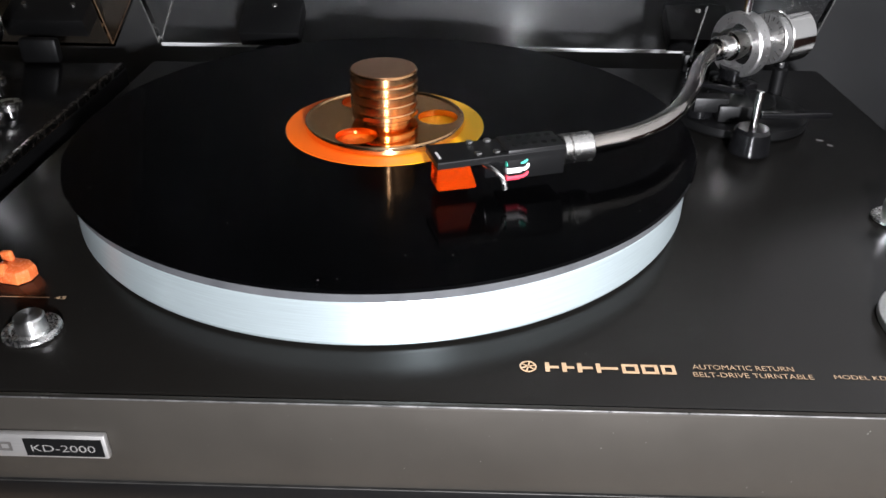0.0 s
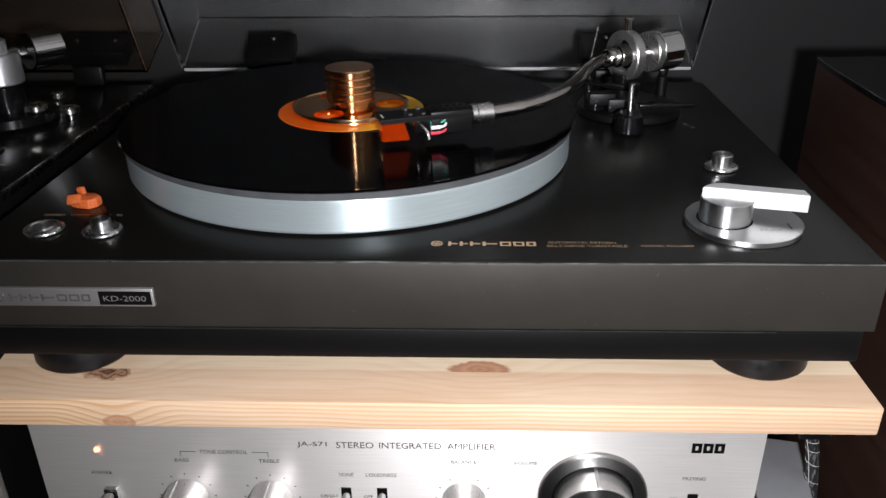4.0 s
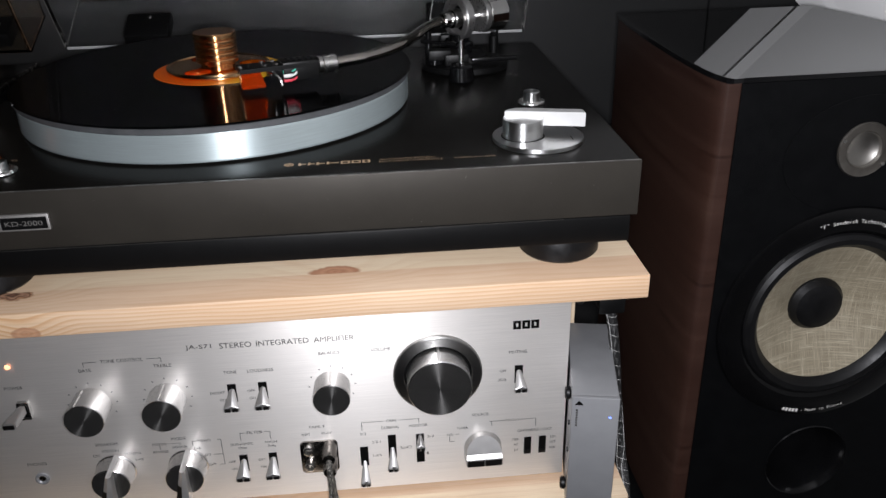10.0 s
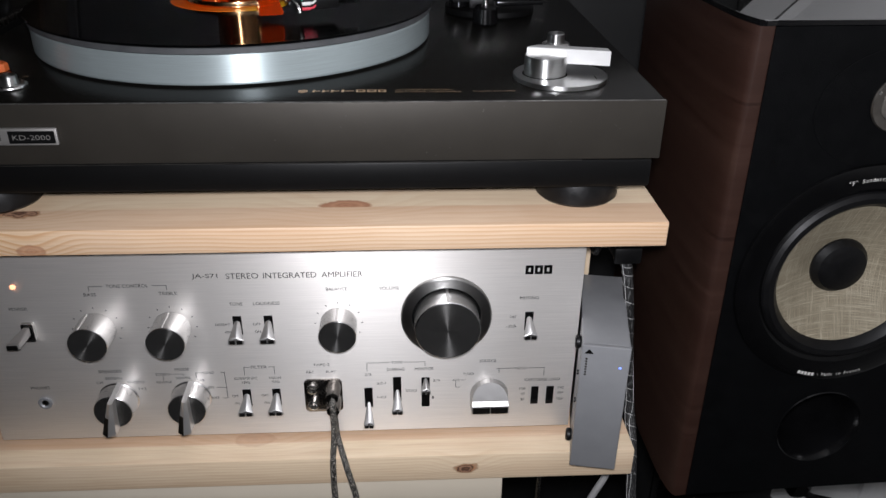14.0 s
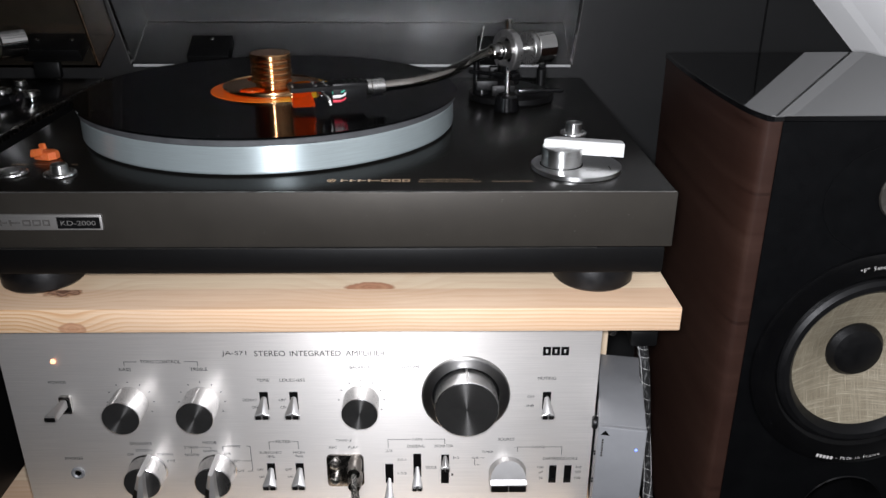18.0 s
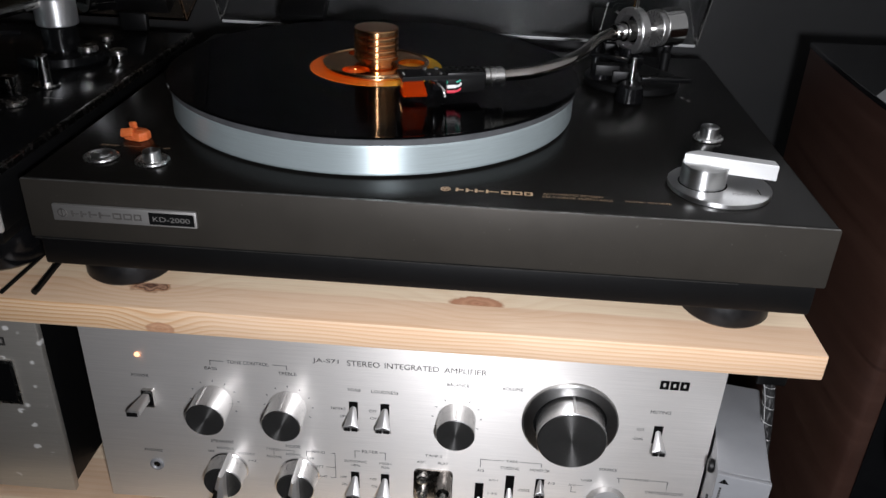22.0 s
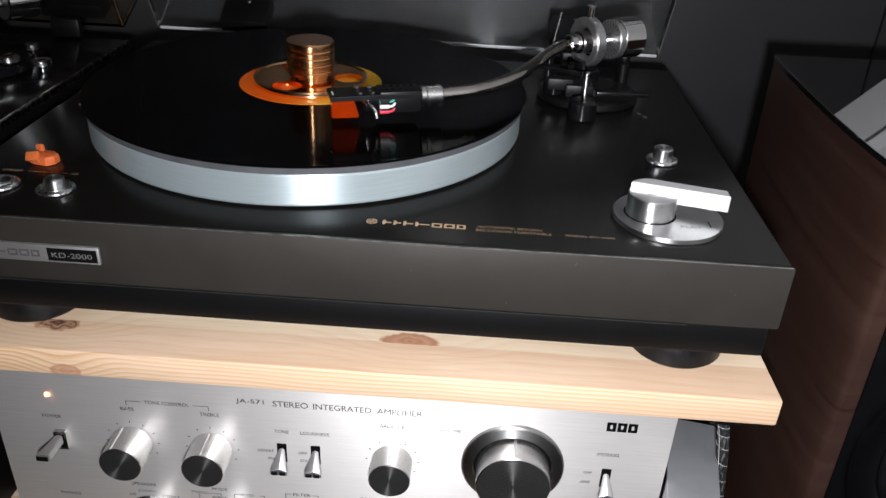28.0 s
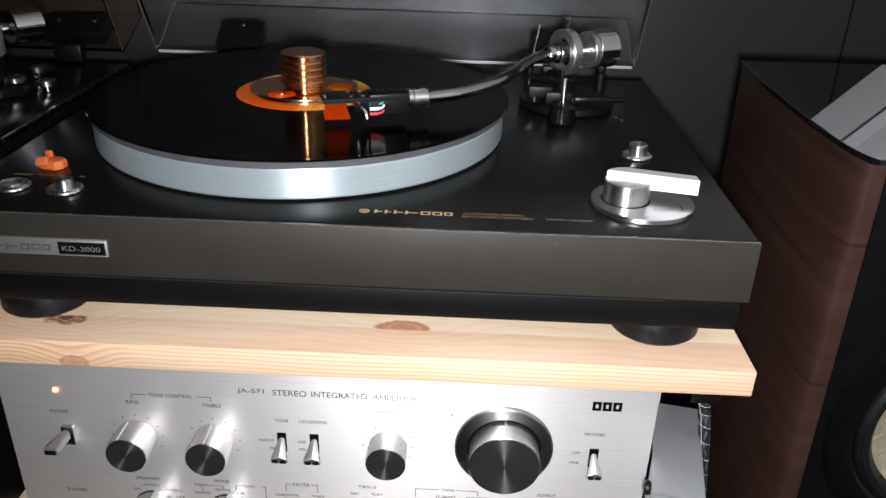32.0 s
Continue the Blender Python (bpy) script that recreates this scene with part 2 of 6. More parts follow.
FACE = brushed("brushed_panel_aluminium", (0.90, 0.868, 0.83), 0.52, 0.74, (22, 22, 2400), metal=0.70)
KNOB = brushed("turned_knob_side", (0.80, 0.79, 0.78), 0.25, 0.5, (2500, 60, 2500), "Y")
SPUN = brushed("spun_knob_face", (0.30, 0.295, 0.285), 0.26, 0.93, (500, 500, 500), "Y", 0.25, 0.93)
RINGMETAL = brushed("dark_turned_ring", (0.40, 0.395, 0.385), 0.38, 0.6, (400, 400, 400), "Y")
PLATE = brushed("dull_nameplate_metal", (0.50, 0.485, 0.465), 0.5, 0.5, (22, 22, 2400), metal=0.85)
DIALTOP = brushed("turned_dial_plate", (0.62, 0.62, 0.615), 0.34, 0.60, (900, 900, 60), "Z", 0.25, 0.95)
DIALSIDE = brushed("turned_dial_side", (0.76, 0.76, 0.75), 0.32, 0.80, (60, 60, 2600), "Z")
BLASTED = paint("satin_white_metal", (0.55, 0.55, 0.54), (0.61, 0.61, 0.60), 60, 0.5, 0.35, 0.1, 1500, spread=0.04)
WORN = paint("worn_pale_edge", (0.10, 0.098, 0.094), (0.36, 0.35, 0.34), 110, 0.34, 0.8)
SEAMGLINT = paint("seam_glint_tone", (0.030, 0.029, 0.027), (0.055, 0.053, 0.05), 70, 0.4, 0.6)
LABELGREY = paint("pale_grey_lettering", (0.11, 0.105, 0.10), (0.16, 0.155, 0.145), 300, 0.5)
CHROME = paint("chrome", (0.72, 0.71, 0.69), (0.82, 0.81, 0.79), 30, 0.09, 1.0, spread=0.04)
BUTTON = paint("bright_button_metal", (0.78, 0.77, 0.75), (0.88, 0.87, 0.85), 300, 0.27, 1.0, 0.08, 1600, spread=0.08)
LEVER = paint("satin_lever_chrome", (0.52, 0.51, 0.50), (0.60, 0.59, 0.58), 40, 0.44, 0.95, spread=0.05)
ARMCHROME = paint("smoky_arm_chrome", (0.36, 0.33, 0.30), (0.46, 0.43, 0.40), 40, 0.08, 1.0, spread=0.03)
BARMETAL = paint("bright_satin_bar", (0.74, 0.73, 0.715), (0.82, 0.81, 0.795), 40, 0.40, 0.85, spread=0.04)
LEVERTIP = paint("dark_lever_end", (0.028, 0.027, 0.026), (0.045, 0.043, 0.041), 60, 0.38, 0.9, spread=0.05)
DULL = paint("satin_nickel", (0.50, 0.49, 0.47), (0.62, 0.61, 0.59), 40, 0.26, 1.0, spread=0.08)
SMOKE = paint("dark_chrome", (0.24, 0.22, 0.20), (0.33, 0.31, 0.29), 60, 0.26, 1.0, spread=0.06)
GREYBOX = paint("grey_painted_steel", (0.25, 0.255, 0.265), (0.29, 0.295, 0.305), 30, 0.42, 0.25, 0.12, 1800)
WHITE = paint("white_paint", (0.80, 0.80, 0.79), (0.86, 0.86, 0.85), 6, 0.45, 0, 0.06, 400)
OFFWHITE = paint("cream_white_foil", (0.60, 0.53, 0.42), (0.66, 0.59, 0.48), 5, 0.42)
SLOPE = paint("grey_white_wall_paint", (0.87, 0.87, 0.86), (0.91, 0.91, 0.90), 4, 0.5, 0, 0.25, 260, Diffuse_Roughness=1.0)
DARKWALL = paint("charcoal_wall_paint", (0.0122, 0.0124, 0.0126), (0.0162, 0.0164, 0.0167), 5, 0.55, 0, 0.12, 350, Specular_IOR_Level=0.35)
FLOOR = paint("dark_floor", (0.010, 0.009, 0.008), (0.02, 0.018, 0.016), 9, 0.6, 0, 0.1)
INK = paint("dark_grey_ink", (0.026, 0.024, 0.023), (0.044, 0.042, 0.039), 300, 0.6, Specular_IOR_Level=0.15)
GOLD = paint("gold_ink", (0.40, 0.26, 0.145), (0.52, 0.35, 0.21), 300, 0.42)
PALEINK = paint("white_ink", (0.62, 0.60, 0.57), (0.72, 0.70, 0.67), 300, 0.5)
GREYINK = paint("grey_engraving", (0.12, 0.11, 0.10), (0.19, 0.18, 0.17), 300, 0.4, 0.6)
COPPERGLINT = paint("copper_rim_glint", (0.92, 0.56, 0.28), (0.96, 0.62, 0.34), 50, 0.16, 1.0, spread=0.03)
FAINT = paint("faint_engraving", (0.24, 0.235, 0.225), (0.32, 0.31, 0.30), 300, 0.4, 0.6)
FAINTGOLD = paint("thin_gold_ink", (0.28, 0.185, 0.108), (0.37, 0.255, 0.16), 300, 0.42)
COPPER = paint("polished_copper", (0.76, 0.33, 0.09), (0.84, 0.39, 0.12), 50, 0.06, 1.0, spread=0.015)
COPPERSATIN = brushed("turned_copper", (0.90, 0.50, 0.24), 0.23, 0.86, (60, 60, 2600), "Z")
DOME = paint("satin_dome_metal", (0.27, 0.26, 0.24), (0.33, 0.315, 0.295), 60, 0.40, 1.0, spread=0.04)
RINGGREY = paint("dark_grey_ring_metal", (0.15, 0.138, 0.122), (0.21, 0.195, 0.175), 90, 0.36, 0.9, spread=0.06)
COPPERDULL = paint("brushed_copper", (0.56, 0.31, 0.17), (0.64, 0.37, 0.21), 50, 0.30, 1.0, 0.1, 1400, spread=0.03)
CLEAR = glassy("clear_acrylic_lid", (0.77, 0.77, 0.77), 0.10, 1.0, 1.24)
SMOKED = glassy("smoked_acrylic_lid", (0.72, 0.60, 0.47), 0.04)
AMBER = glassy("amber_stylus_guard", (0.70, 0.060, 0.003), 0.06, 0.72, 1.45)
# opaque tones for the bright lines that light draws along the lid edges
LIDGLINT = paint("grey_lid_glint", (0.09, 0.088, 0.084), (0.15, 0.147, 0.14), 40, 0.3)
AMBERGLINT = paint("brown_lid_glint", (0.085, 0.050, 0.028), (0.14, 0.085, 0.05), 40, 0.3)
CUTGLINT = paint("pale_lid_glint", (0.50, 0.50, 0.50), (0.60, 0.60, 0.60), 40, 0.35)
SATINARM = paint("satin_arm_metal", (0.52, 0.515, 0.50), (0.62, 0.61, 0.60), 120, 0.30, 0.92, 0.06, 1500, spread=0.05)
ORANGE = paint("orange_plastic", (0.62, 0.11, 0.03), (0.75, 0.17, 0.05), 200, 0.25, 0, Subsurface_Weight=0.2)
LEATHER = paint("black_leatherette", (0.0019, 0.0020, 0.0023), (0.0031, 0.0033, 0.0037), 50, 0.46, 0, 0.5, 1300, Specular_IOR_Level=0.10)
FRAME = paint("satin_black_driver_frame", (0.0018, 0.0018, 0.0020), (0.003, 0.003, 0.0033), 50, 0.24, 0, 0.1, 1300, spread=0.03, Specular_IOR_Level=0.35)
TOPGLASS = paint("black_glass_top", (0.004, 0.004, 0.004), (0.006, 0.006, 0.006), 10, 0.02, 0, spread=0.006, IOR=4.9)
REDWIRE = paint("red_wire", (0.62, 0.04, 0.07), (0.7, 0.06, 0.09), 200, 0.35)
WHITEWIRE = paint("white_wire", (0.74, 0.74, 0.72), (0.8, 0.8, 0.78), 200, 0.35)
GREENWIRE = paint("green_wire", (0.05, 0.42, 0.30), (0.08, 0.5, 0.36), 200, 0.35)
CABLEGREY = paint("grey_cable", (0.30, 0.30, 0.30), (0.36, 0.36, 0.36), 100, 0.5)
SPINE = Nodes("sleeve_spines")
_rand = SPINE.add("ShaderNodeObjectInfo")
SPINE.join(SPINE.ramp(_rand.outputs["Random"], [(0.0, (0.05, 0.05, 0.05)), (0.2, (0.45, 0.40, 0.33)), (0.4, (0.10, 0.10, 0.12)), (0.55, (0.55, 0.52, 0.48)), (0.7, (0.45, 0.05, 0.04)), (0.8, (0.06, 0.10, 0.30)), (1.0, (0.62, 0.58, 0.50))]), SPINE.bsdf.inputs["Base Color"])
SPINE.put(Roughness=0.5).bump(SPINE.noise(300.0), 0.2)
SPINE = SPINE.mat


def make_lamp(name, colour, strength):
    s = Nodes(name)
    s.put(Base_Color=(*colour, 1), Emission_Color=(*colour, 1), Emission_Strength=strength, Roughness=0.3)
    return s.mat


REDLAMP = make_lamp("glowing_red_lamp", (1.0, 0.42, 0.22), 2.5)
BLUELED = make_lamp("glowing_blue_led", (0.14, 0.24, 1.0), 2.6)


def vinyl():
    """Black grooved vinyl: fine rings round the spindle, and a shine that spreads across them."""
    s = Nodes("black_vinyl")
    geo = s.add("ShaderNodeNewGeometry")
    d = s.add("ShaderNodeVectorMath")
    d.operation = "DISTANCE"
    s.join(geo.outputs["Position"], d.inputs[0])
    d.inputs[1].default_value = (DISC_X, DISC_Y, DISC_Z)
    r = d.outputs["Value"]
    grooves = s.add("ShaderNodeTexNoise", Scale=1.0, Detail=3.0)
    comb = s.add("ShaderNodeCombineXYZ")
    s.join(s.sums("MULTIPLY", r, 2600.0), comb.inputs[0])
    s.join(comb.outputs[0], grooves.inputs["Vector"])
    bands = s.add("ShaderNodeTexNoise", Scale=1.0, Detail=1.0)
    comb2 = s.add("ShaderNodeCombineXYZ")
    s.join(s.sums("MULTIPLY", r, 140.0), comb2.inputs[0])
    s.join(comb2.outputs[0], bands.inputs["Vector"])
    s.join(s.ramp(bands.outputs["Fac"], [(0.3, (0.055,) * 3), (0.7, (0.10,) * 3)]), s.bsdf.inputs["Roughness"])
    t = s.add("ShaderNodeTangent")
    t.direction_type, t.axis = "RADIAL", "Z"
    s.join(t.outputs[0], s.bsdf.inputs["Tangent"])
    s.put(Base_Color=(0.0008, 0.0008, 0.0009, 1), Anisotropic=0.85, Anisotropic_Rotation=0.25, Specular_IOR_Level=0.035)
    s.bump(grooves.outputs["Fac"], 0.035, 0.0002)
    return s.mat


def label_paper():
    """A record label that runs from red-orange to yellow across its face."""
    s = Nodes("orange_label_paper")
    geo = s.add("ShaderNodeNewGeometry")
    sep = s.add("ShaderNodeSeparateXYZ")
    s.join(geo.outputs["Position"], sep.inputs[0])
    slide = s.sums("ADD", s.sums("MULTIPLY", s.sums("SUBTRACT", sep.outputs[0], DISC_X), 10.0), 0.5)
    tone = s.ramp(s.sums("ADD", slide, s.sums("MULTIPLY", s.noise(40.0), 0.06)), [(0.0, (0.90, 0.16, 0.010)), (0.35, (0.90, 0.13, 0.008)), (0.56, (0.92, 0.22, 0.010)), (0.72, (0.94, 0.42, 0.015)), (1.0, (0.95, 0.55, 0.02))])
    s.join(tone, s.bsdf.inputs["Base Color"])
    s.put(Roughness=0.35, Specular_IOR_Level=0.25)
    return s.mat


def walnut():
    s = Nodes("dark_walnut_veneer")
    n = s.noise(1.0, (6, 6, 420), 6.0, 0.75)
    w = s.noise(1.0, (2.6, 2.6, 75), 5.0)
    tone = s.ramp(w, [(0.30, (0.026, 0.0118, 0.0084)), (0.55, (0.037, 0.0178, 0.0128)), (0.78, (0.052, 0.0262, 0.0194))])
    fine = s.ramp(n, [(0.36, (0.8,) * 3), (0.50, (0.25,) * 3), (0.7, (0.0,) * 3)])
    col = s.mixed(fine, tone, (0.026, 0.0100, 0.0065))
    streak = s.ramp(s.noise(1.0, (3.2, 3.2, 110), 3.0, 0.5), [(0.33, (0.8,) * 3), (0.38, (0.0,) * 3)])
    col = s.mixed(streak, col, (0.016, 0.006, 0.004))
    s.join(col, s.bsdf.inputs["Base Color"])
    s.put(Roughness=0.4)
    s.bump(n, 0.15, 0.0006)
    return s.mat


def flax():
    """Woven flax: pale threads both ways."""
    s = Nodes("woven_flax_cone")
    a = s.noise(1.0, (2400, 10, 50), 3.0)
    b = s.noise(1.0, (36, 10, 1900), 3.0)
    c = s.sums("MAXIMUM", a, b)
    s.join(s.ramp(c, [(0.45, (0.215, 0.182, 0.126)), (0.57, (0.30, 0.26, 0.185)), (0.74, (0.56, 0.50, 0.38))]), s.bsdf.inputs["Base Color"])
    s.put(Roughness=0.4, Coat_Weight=0.15)
    s.bump(c, 0.4, 0.0006)
    return s.mat


def braid(name, dark, light, weave=(1100, 1100, 190)):
    s = Nodes(name)
    a = s.noise(1.0, weave, 2.0)
    s.join(s.ramp(a, [(0.54, dark), (0.62, light)]), s.bsdf.inputs["Base Color"])
    s.put(Roughness=0.5).bump(a, 0.8, 0.0006)
    return s.mat


def specked(name):
    """Silver-beige panel with pale flaked patches."""
    s = Nodes(name)
    lines = s.noise(1.0, (30, 30, 1800), 3.0)
    base = s.ramp(lines, [(0.3, (0.44, 0.42, 0.38)), (0.7, (0.52, 0.495, 0.45))])
    v = s.add("ShaderNodeTexVoronoi", Scale=78.0, Randomness=1.0)
    s.join(s.coords((1, 0.02, 1.25)), v.inputs["Vector"])
    edge = s.sums("ADD", v.outputs["Distance"], s.sums("MULTIPLY", s.noise(180.0), 0.25))
    keep = s.sums("GREATER_THAN", s.noise(30.0, (1, 0.02, 1)), 0.50)
    spot = s.sums("MULTIPLY", s.ramp(edge, [(0.30, (0.8,) * 3), (0.40, (0, 0, 0))]), keep)
    s.join(s.mixed(spot, base, (0.72, 0.71, 0.69)), s.bsdf.inputs["Base Color"])
    s.join(s.ramp(spot, [(0.0, (0.7,) * 3), (1.0, (0.0,) * 3)]), s.bsdf.inputs["Metallic"])
    s.put(Roughness=0.42)
    return s.mat


DISC_X, DISC_Y, DISC_Z = -0.0398, 0.3968, 1.1345
VINYL, LABEL, WALNUT, FLAX = vinyl(), label_paper(), walnut(), flax()
BRAID = braid("black_silver_braid", (0.008, 0.008, 0.008), (0.10, 0.10, 0.10))
THREAD = paint("pale_sleeve_thread", (0.50, 0.50, 0.49), (0.72, 0.72, 0.71), 400, 0.5)
BRAIDDARK = braid("brown_black_braid", (0.015, 0.014, 0.012), (0.46, 0.43, 0.38), (2300, 2300, 240))
SPECKED = specked("flaked_silver_panel")
CREAM, PINK = (0.78, 0.64, 0.46), (0.66, 0.455, 0.31)
PINE_TOP = pine("pine_board", [(0.049, 0.2375, 1.0285, 0.0092, 0.9, 0.2348), (-0.1645, 0.2315, 1.0285, 0.0078, 1.0, -0.2350), (-0.1500, 0.205, 1.0135, 0.0050, 0.65, 0.2001)], [(0.20, PINK), (0.2355, CREAM), (0.29, PINK)], 0.0, 0.62, True)
PINE_LOW = pine("pine_board_knotty", [(0.1330, 0.205, 0.8195, 0.0050, 1.0, 0), (-0.030, 0.2290, 0.833, 0.0085, 0.28, 0.215)], [(0.20, CREAM), (0.2240, PINK), (0.27, CREAM)], 0.031, 0.30)
PINE_POST = pine("pine_upright", [], [(0.20, PINK), (0.28, CREAM)], 0.013)

# ---- building helpers ----
PLACE = {}


def thing(name, x, y, z, label, category, group="", kind=""):
    e = new(name)
    e.empty_display_size = 0.02
    e.location = (x, y, z)
    PLACE[e] = Matrix.Translation((x, y, z))
    return tagged(e, label, category, group, kind)


def part(name, bm, material, parent=None, label="", smooth=True):
    """Links bm as one mesh object, its origin in its middle, under parent."""
    lo = Vector([min(v.co[i] for v in bm.verts) for i in range(3)])
    hi = Vector([max(v.co[i] for v in bm.verts) for i in range(3)])
    mid = (lo + hi) / 2
    uv = bm.loops.layers.uv.new("uv")
    bm.normal_update()
    for f in bm.faces:
        n = f.normal
        a, b = (1, 2) if abs(n.x) > max(abs(n.y), abs(n.z)) else ((0, 2) if abs(n.y) > abs(n.z) else (0, 1))
        for lp in f.loops:
            lp[uv].uv = (lp.vert.co[a], lp.vert.co[b])
        f.smooth = smooth
    bmesh.ops.translate(bm, verts=bm.verts, vec=-mid)
    me = bpy.data.meshes.new(name)
    bm.to_mesh(me)
    bm.free()
    me.materials.append(material)
    if smooth:
        me.set_sharp_from_angle(angle=radians(24))
    ob = new(name, me)
    ob.location = mid
    PLACE[ob] = Matrix.Translation(mid)
    if parent:
        ob.parent = parent
        ob.matrix_parent_inverse = PLACE[parent].inverted()
    if label:
        ob["label"] = label
    return ob


def solo(name, bm, material, label, category, group="", kind="", smooth=True):
    return tagged(part(name, bm, material, None, "", smooth), label, category, group, kind)


def box(x0, x1, y0, y1, z0, z1, bevel=0.0, bm=None, seg=2):
    bm = bm or bmesh.new()
    b = bmesh.new()
    bmesh.ops.create_cube(b, size=1, matrix=Matrix.Translation(((x0 + x1) / 2, (y0 + y1) / 2, (z0 + z1) / 2)) @ Matrix.Diagonal((x1 - x0, y1 - y0, z1 - z0, 1)))
    if bevel:
        bmesh.ops.bevel(b, geom=b.edges[:], offset=bevel, segments=seg, affect="EDGES", profile=0.5)
    return merge(bm, b)


def moved(b, m):
    bmesh.ops.transform(b, matrix=m, verts=b.verts)
    return b


def merge(bm, b, m=None):
    if m is not None:
        bmesh.ops.transform(b, matrix=m, verts=b.verts)
    me = bpy.data.meshes.new("tmp")
    b.to_mesh(me)
    b.free()
    bm.from_mesh(me)
    bpy.data.meshes.remove(me)
    return bm


AXES = {"Z": Matrix(), "-Y": Matrix.Rotation(radians(90), 4, "X"), "Y": Matrix.Rotation(radians(-90), 4, "X"), "X": Matrix.Rotation(radians(90), 4, "Y"), "-X": Matrix.Rotation(radians(-90), 4, "Y")}


def lathe(profile, centre, axis="Z", seg=48, bm=None):
    """A turned body: profile rows of (radius, height) along axis from centre."""
    bm = bm or bmesh.new()
    b = bmesh.new()
    rings = []
    for r, h in profile:
        if r < 1e-6:
            rings.append([b.verts.new((0, 0, h))])
        else:
            rings.append([b.verts.new((r * math.cos(2 * math.pi * i / seg), r * math.sin(2 * math.pi * i / seg), h)) for i in range(seg)])
    for a, c in zip(rings, rings[1:]):
        for i in range(seg):
            j = (i + 1) % seg
            vs = []
            for v in (a[i % len(a)], a[j % len(a)], c[j % len(c)], c[i % len(c)]):
                if v not in vs:
                    vs.append(v)
            if len(vs) > 2:
                b.faces.new(vs)
    m = AXES[axis] if isinstance(axis, str) else axis
    return merge(bm, b, Matrix.Translation(centre) @ m)


def rod(r, h0, h1, centre, axis="Z", seg=32, bev=0.0, bm=None):
    b = min(bev, r * 0.9, abs(h1 - h0) * 0.45)
    prof = [(0, h0), (r - b, h0), (r, h0 + b), (r, h1 - b), (r - b, h1), (0, h1)] if b else [(0, h0), (r, h0), (r, h1), (0, h1)]
    return lathe(prof, centre, axis, seg, bm)


def smooth_line(pts, n=8):
    """A soft curve through the points."""
    p = [Vector(q) for q in pts]
    p = [p[0] * 2 - p[1]] + p + [p[-1] * 2 - p[-2]]
    out = []
    for i in range(1, len(p) - 2):
        for k in range(n):
            t = k / n
            a, b, c, d = p[i - 1:i + 3]
            out.append(0.5 * ((2 * b) + (c - a) * t + (2 * a - 5 * b + 4 * c - d) * t * t + (3 * b - a - 3 * c + d) * t ** 3))
    return out + [p[-2]]


def tube(pts, r, seg=10, bm=None, soft=8, ends=True):
    bm = bm or bmesh.new()
    line = smooth_line(pts, soft) if soft else [Vector(q) for q in pts]
    up = Vector((0.13, 0.27, 0.95)).normalized()
    rings = []
    for i, p in enumerate(line):
        d = (line[min(i + 1, len(line) - 1)] - line[max(i - 1, 0)]).normalized()
        s = d.cross(up).normalized()
        u = s.cross(d)
        rr = r[0] + (r[1] - r[0]) * i / (len(line) - 1) if isinstance(r, tuple) else r
        rings.append([bm.verts.new(p + rr * (math.cos(2 * math.pi * k / seg) * s + math.sin(2 * math.pi * k / seg) * u)) for k in range(seg)])
    for a, b in zip(rings, rings[1:]):
        for k in range(seg):
            bm.faces.new((a[k], a[(k + 1) % seg], b[(k + 1) % seg], b[k]))
    if ends:
        bm.faces.new(rings[0][::-1])
        bm.faces.new(rings[-1])
    return bm


def thread(pts, r, size, start, turns, soft=8):
    """A fine thread wound round a cable along pts."""
    line = smooth_line(pts, soft)
    up = Vector((0.13, 0.27, 0.95)).normalized()
    out = []
    for i, p in enumerate(line):
        d = (line[min(i + 1, len(line) - 1)] - line[max(i - 1, 0)]).normalized()
        s = d.cross(up).normalized()
        a = radians(start) + 2 * math.pi * turns * i / (len(line) - 1)
        out.append(p + r * (math.cos(a) * s + math.sin(a) * s.cross(d)))
    return tube(out, size, 5, None, 0)


def prism(outline, h0, h1, m, bevel=0.0, bm=None):
    """A flat outline (x, y) raised from h0 to h1, set in place by m."""
    bm = bm or bmesh.new()
    b = bmesh.new()
    lo = [b.verts.new((x, y, h0)) for x, y in outline]
    hi = [b.verts.new((x, y, h1)) for x, y in outline]
    b.faces.new(lo[::-1])
    top = b.faces.new(hi)
    n = len(lo)
    for i in range(n):
        b.faces.new((lo[i], lo[(i + 1) % n], hi[(i + 1) % n], hi[i]))
    bmesh.ops.recalc_face_normals(b, faces=b.faces)
    if bevel:
        bmesh.ops.bevel(b, geom=list(top.edges), offset=bevel, segments=2, affect="EDGES", profile=0.5)
    return merge(bm, b, m)


def rounded(w, h, r, n=5):
    pts = []
    for cx, cy, a0 in ((w / 2 - r, h / 2 - r, 0), (-w / 2 + r, h / 2 - r, 90), (-w / 2 + r, -h / 2 + r, 180), (w / 2 - r, -h / 2 + r, 270)):
        for k in range(n + 1):
            a = radians(a0 + 90 * k / n)
            pts.append((cx + r * math.cos(a), cy + r * math.sin(a)))
    return pts


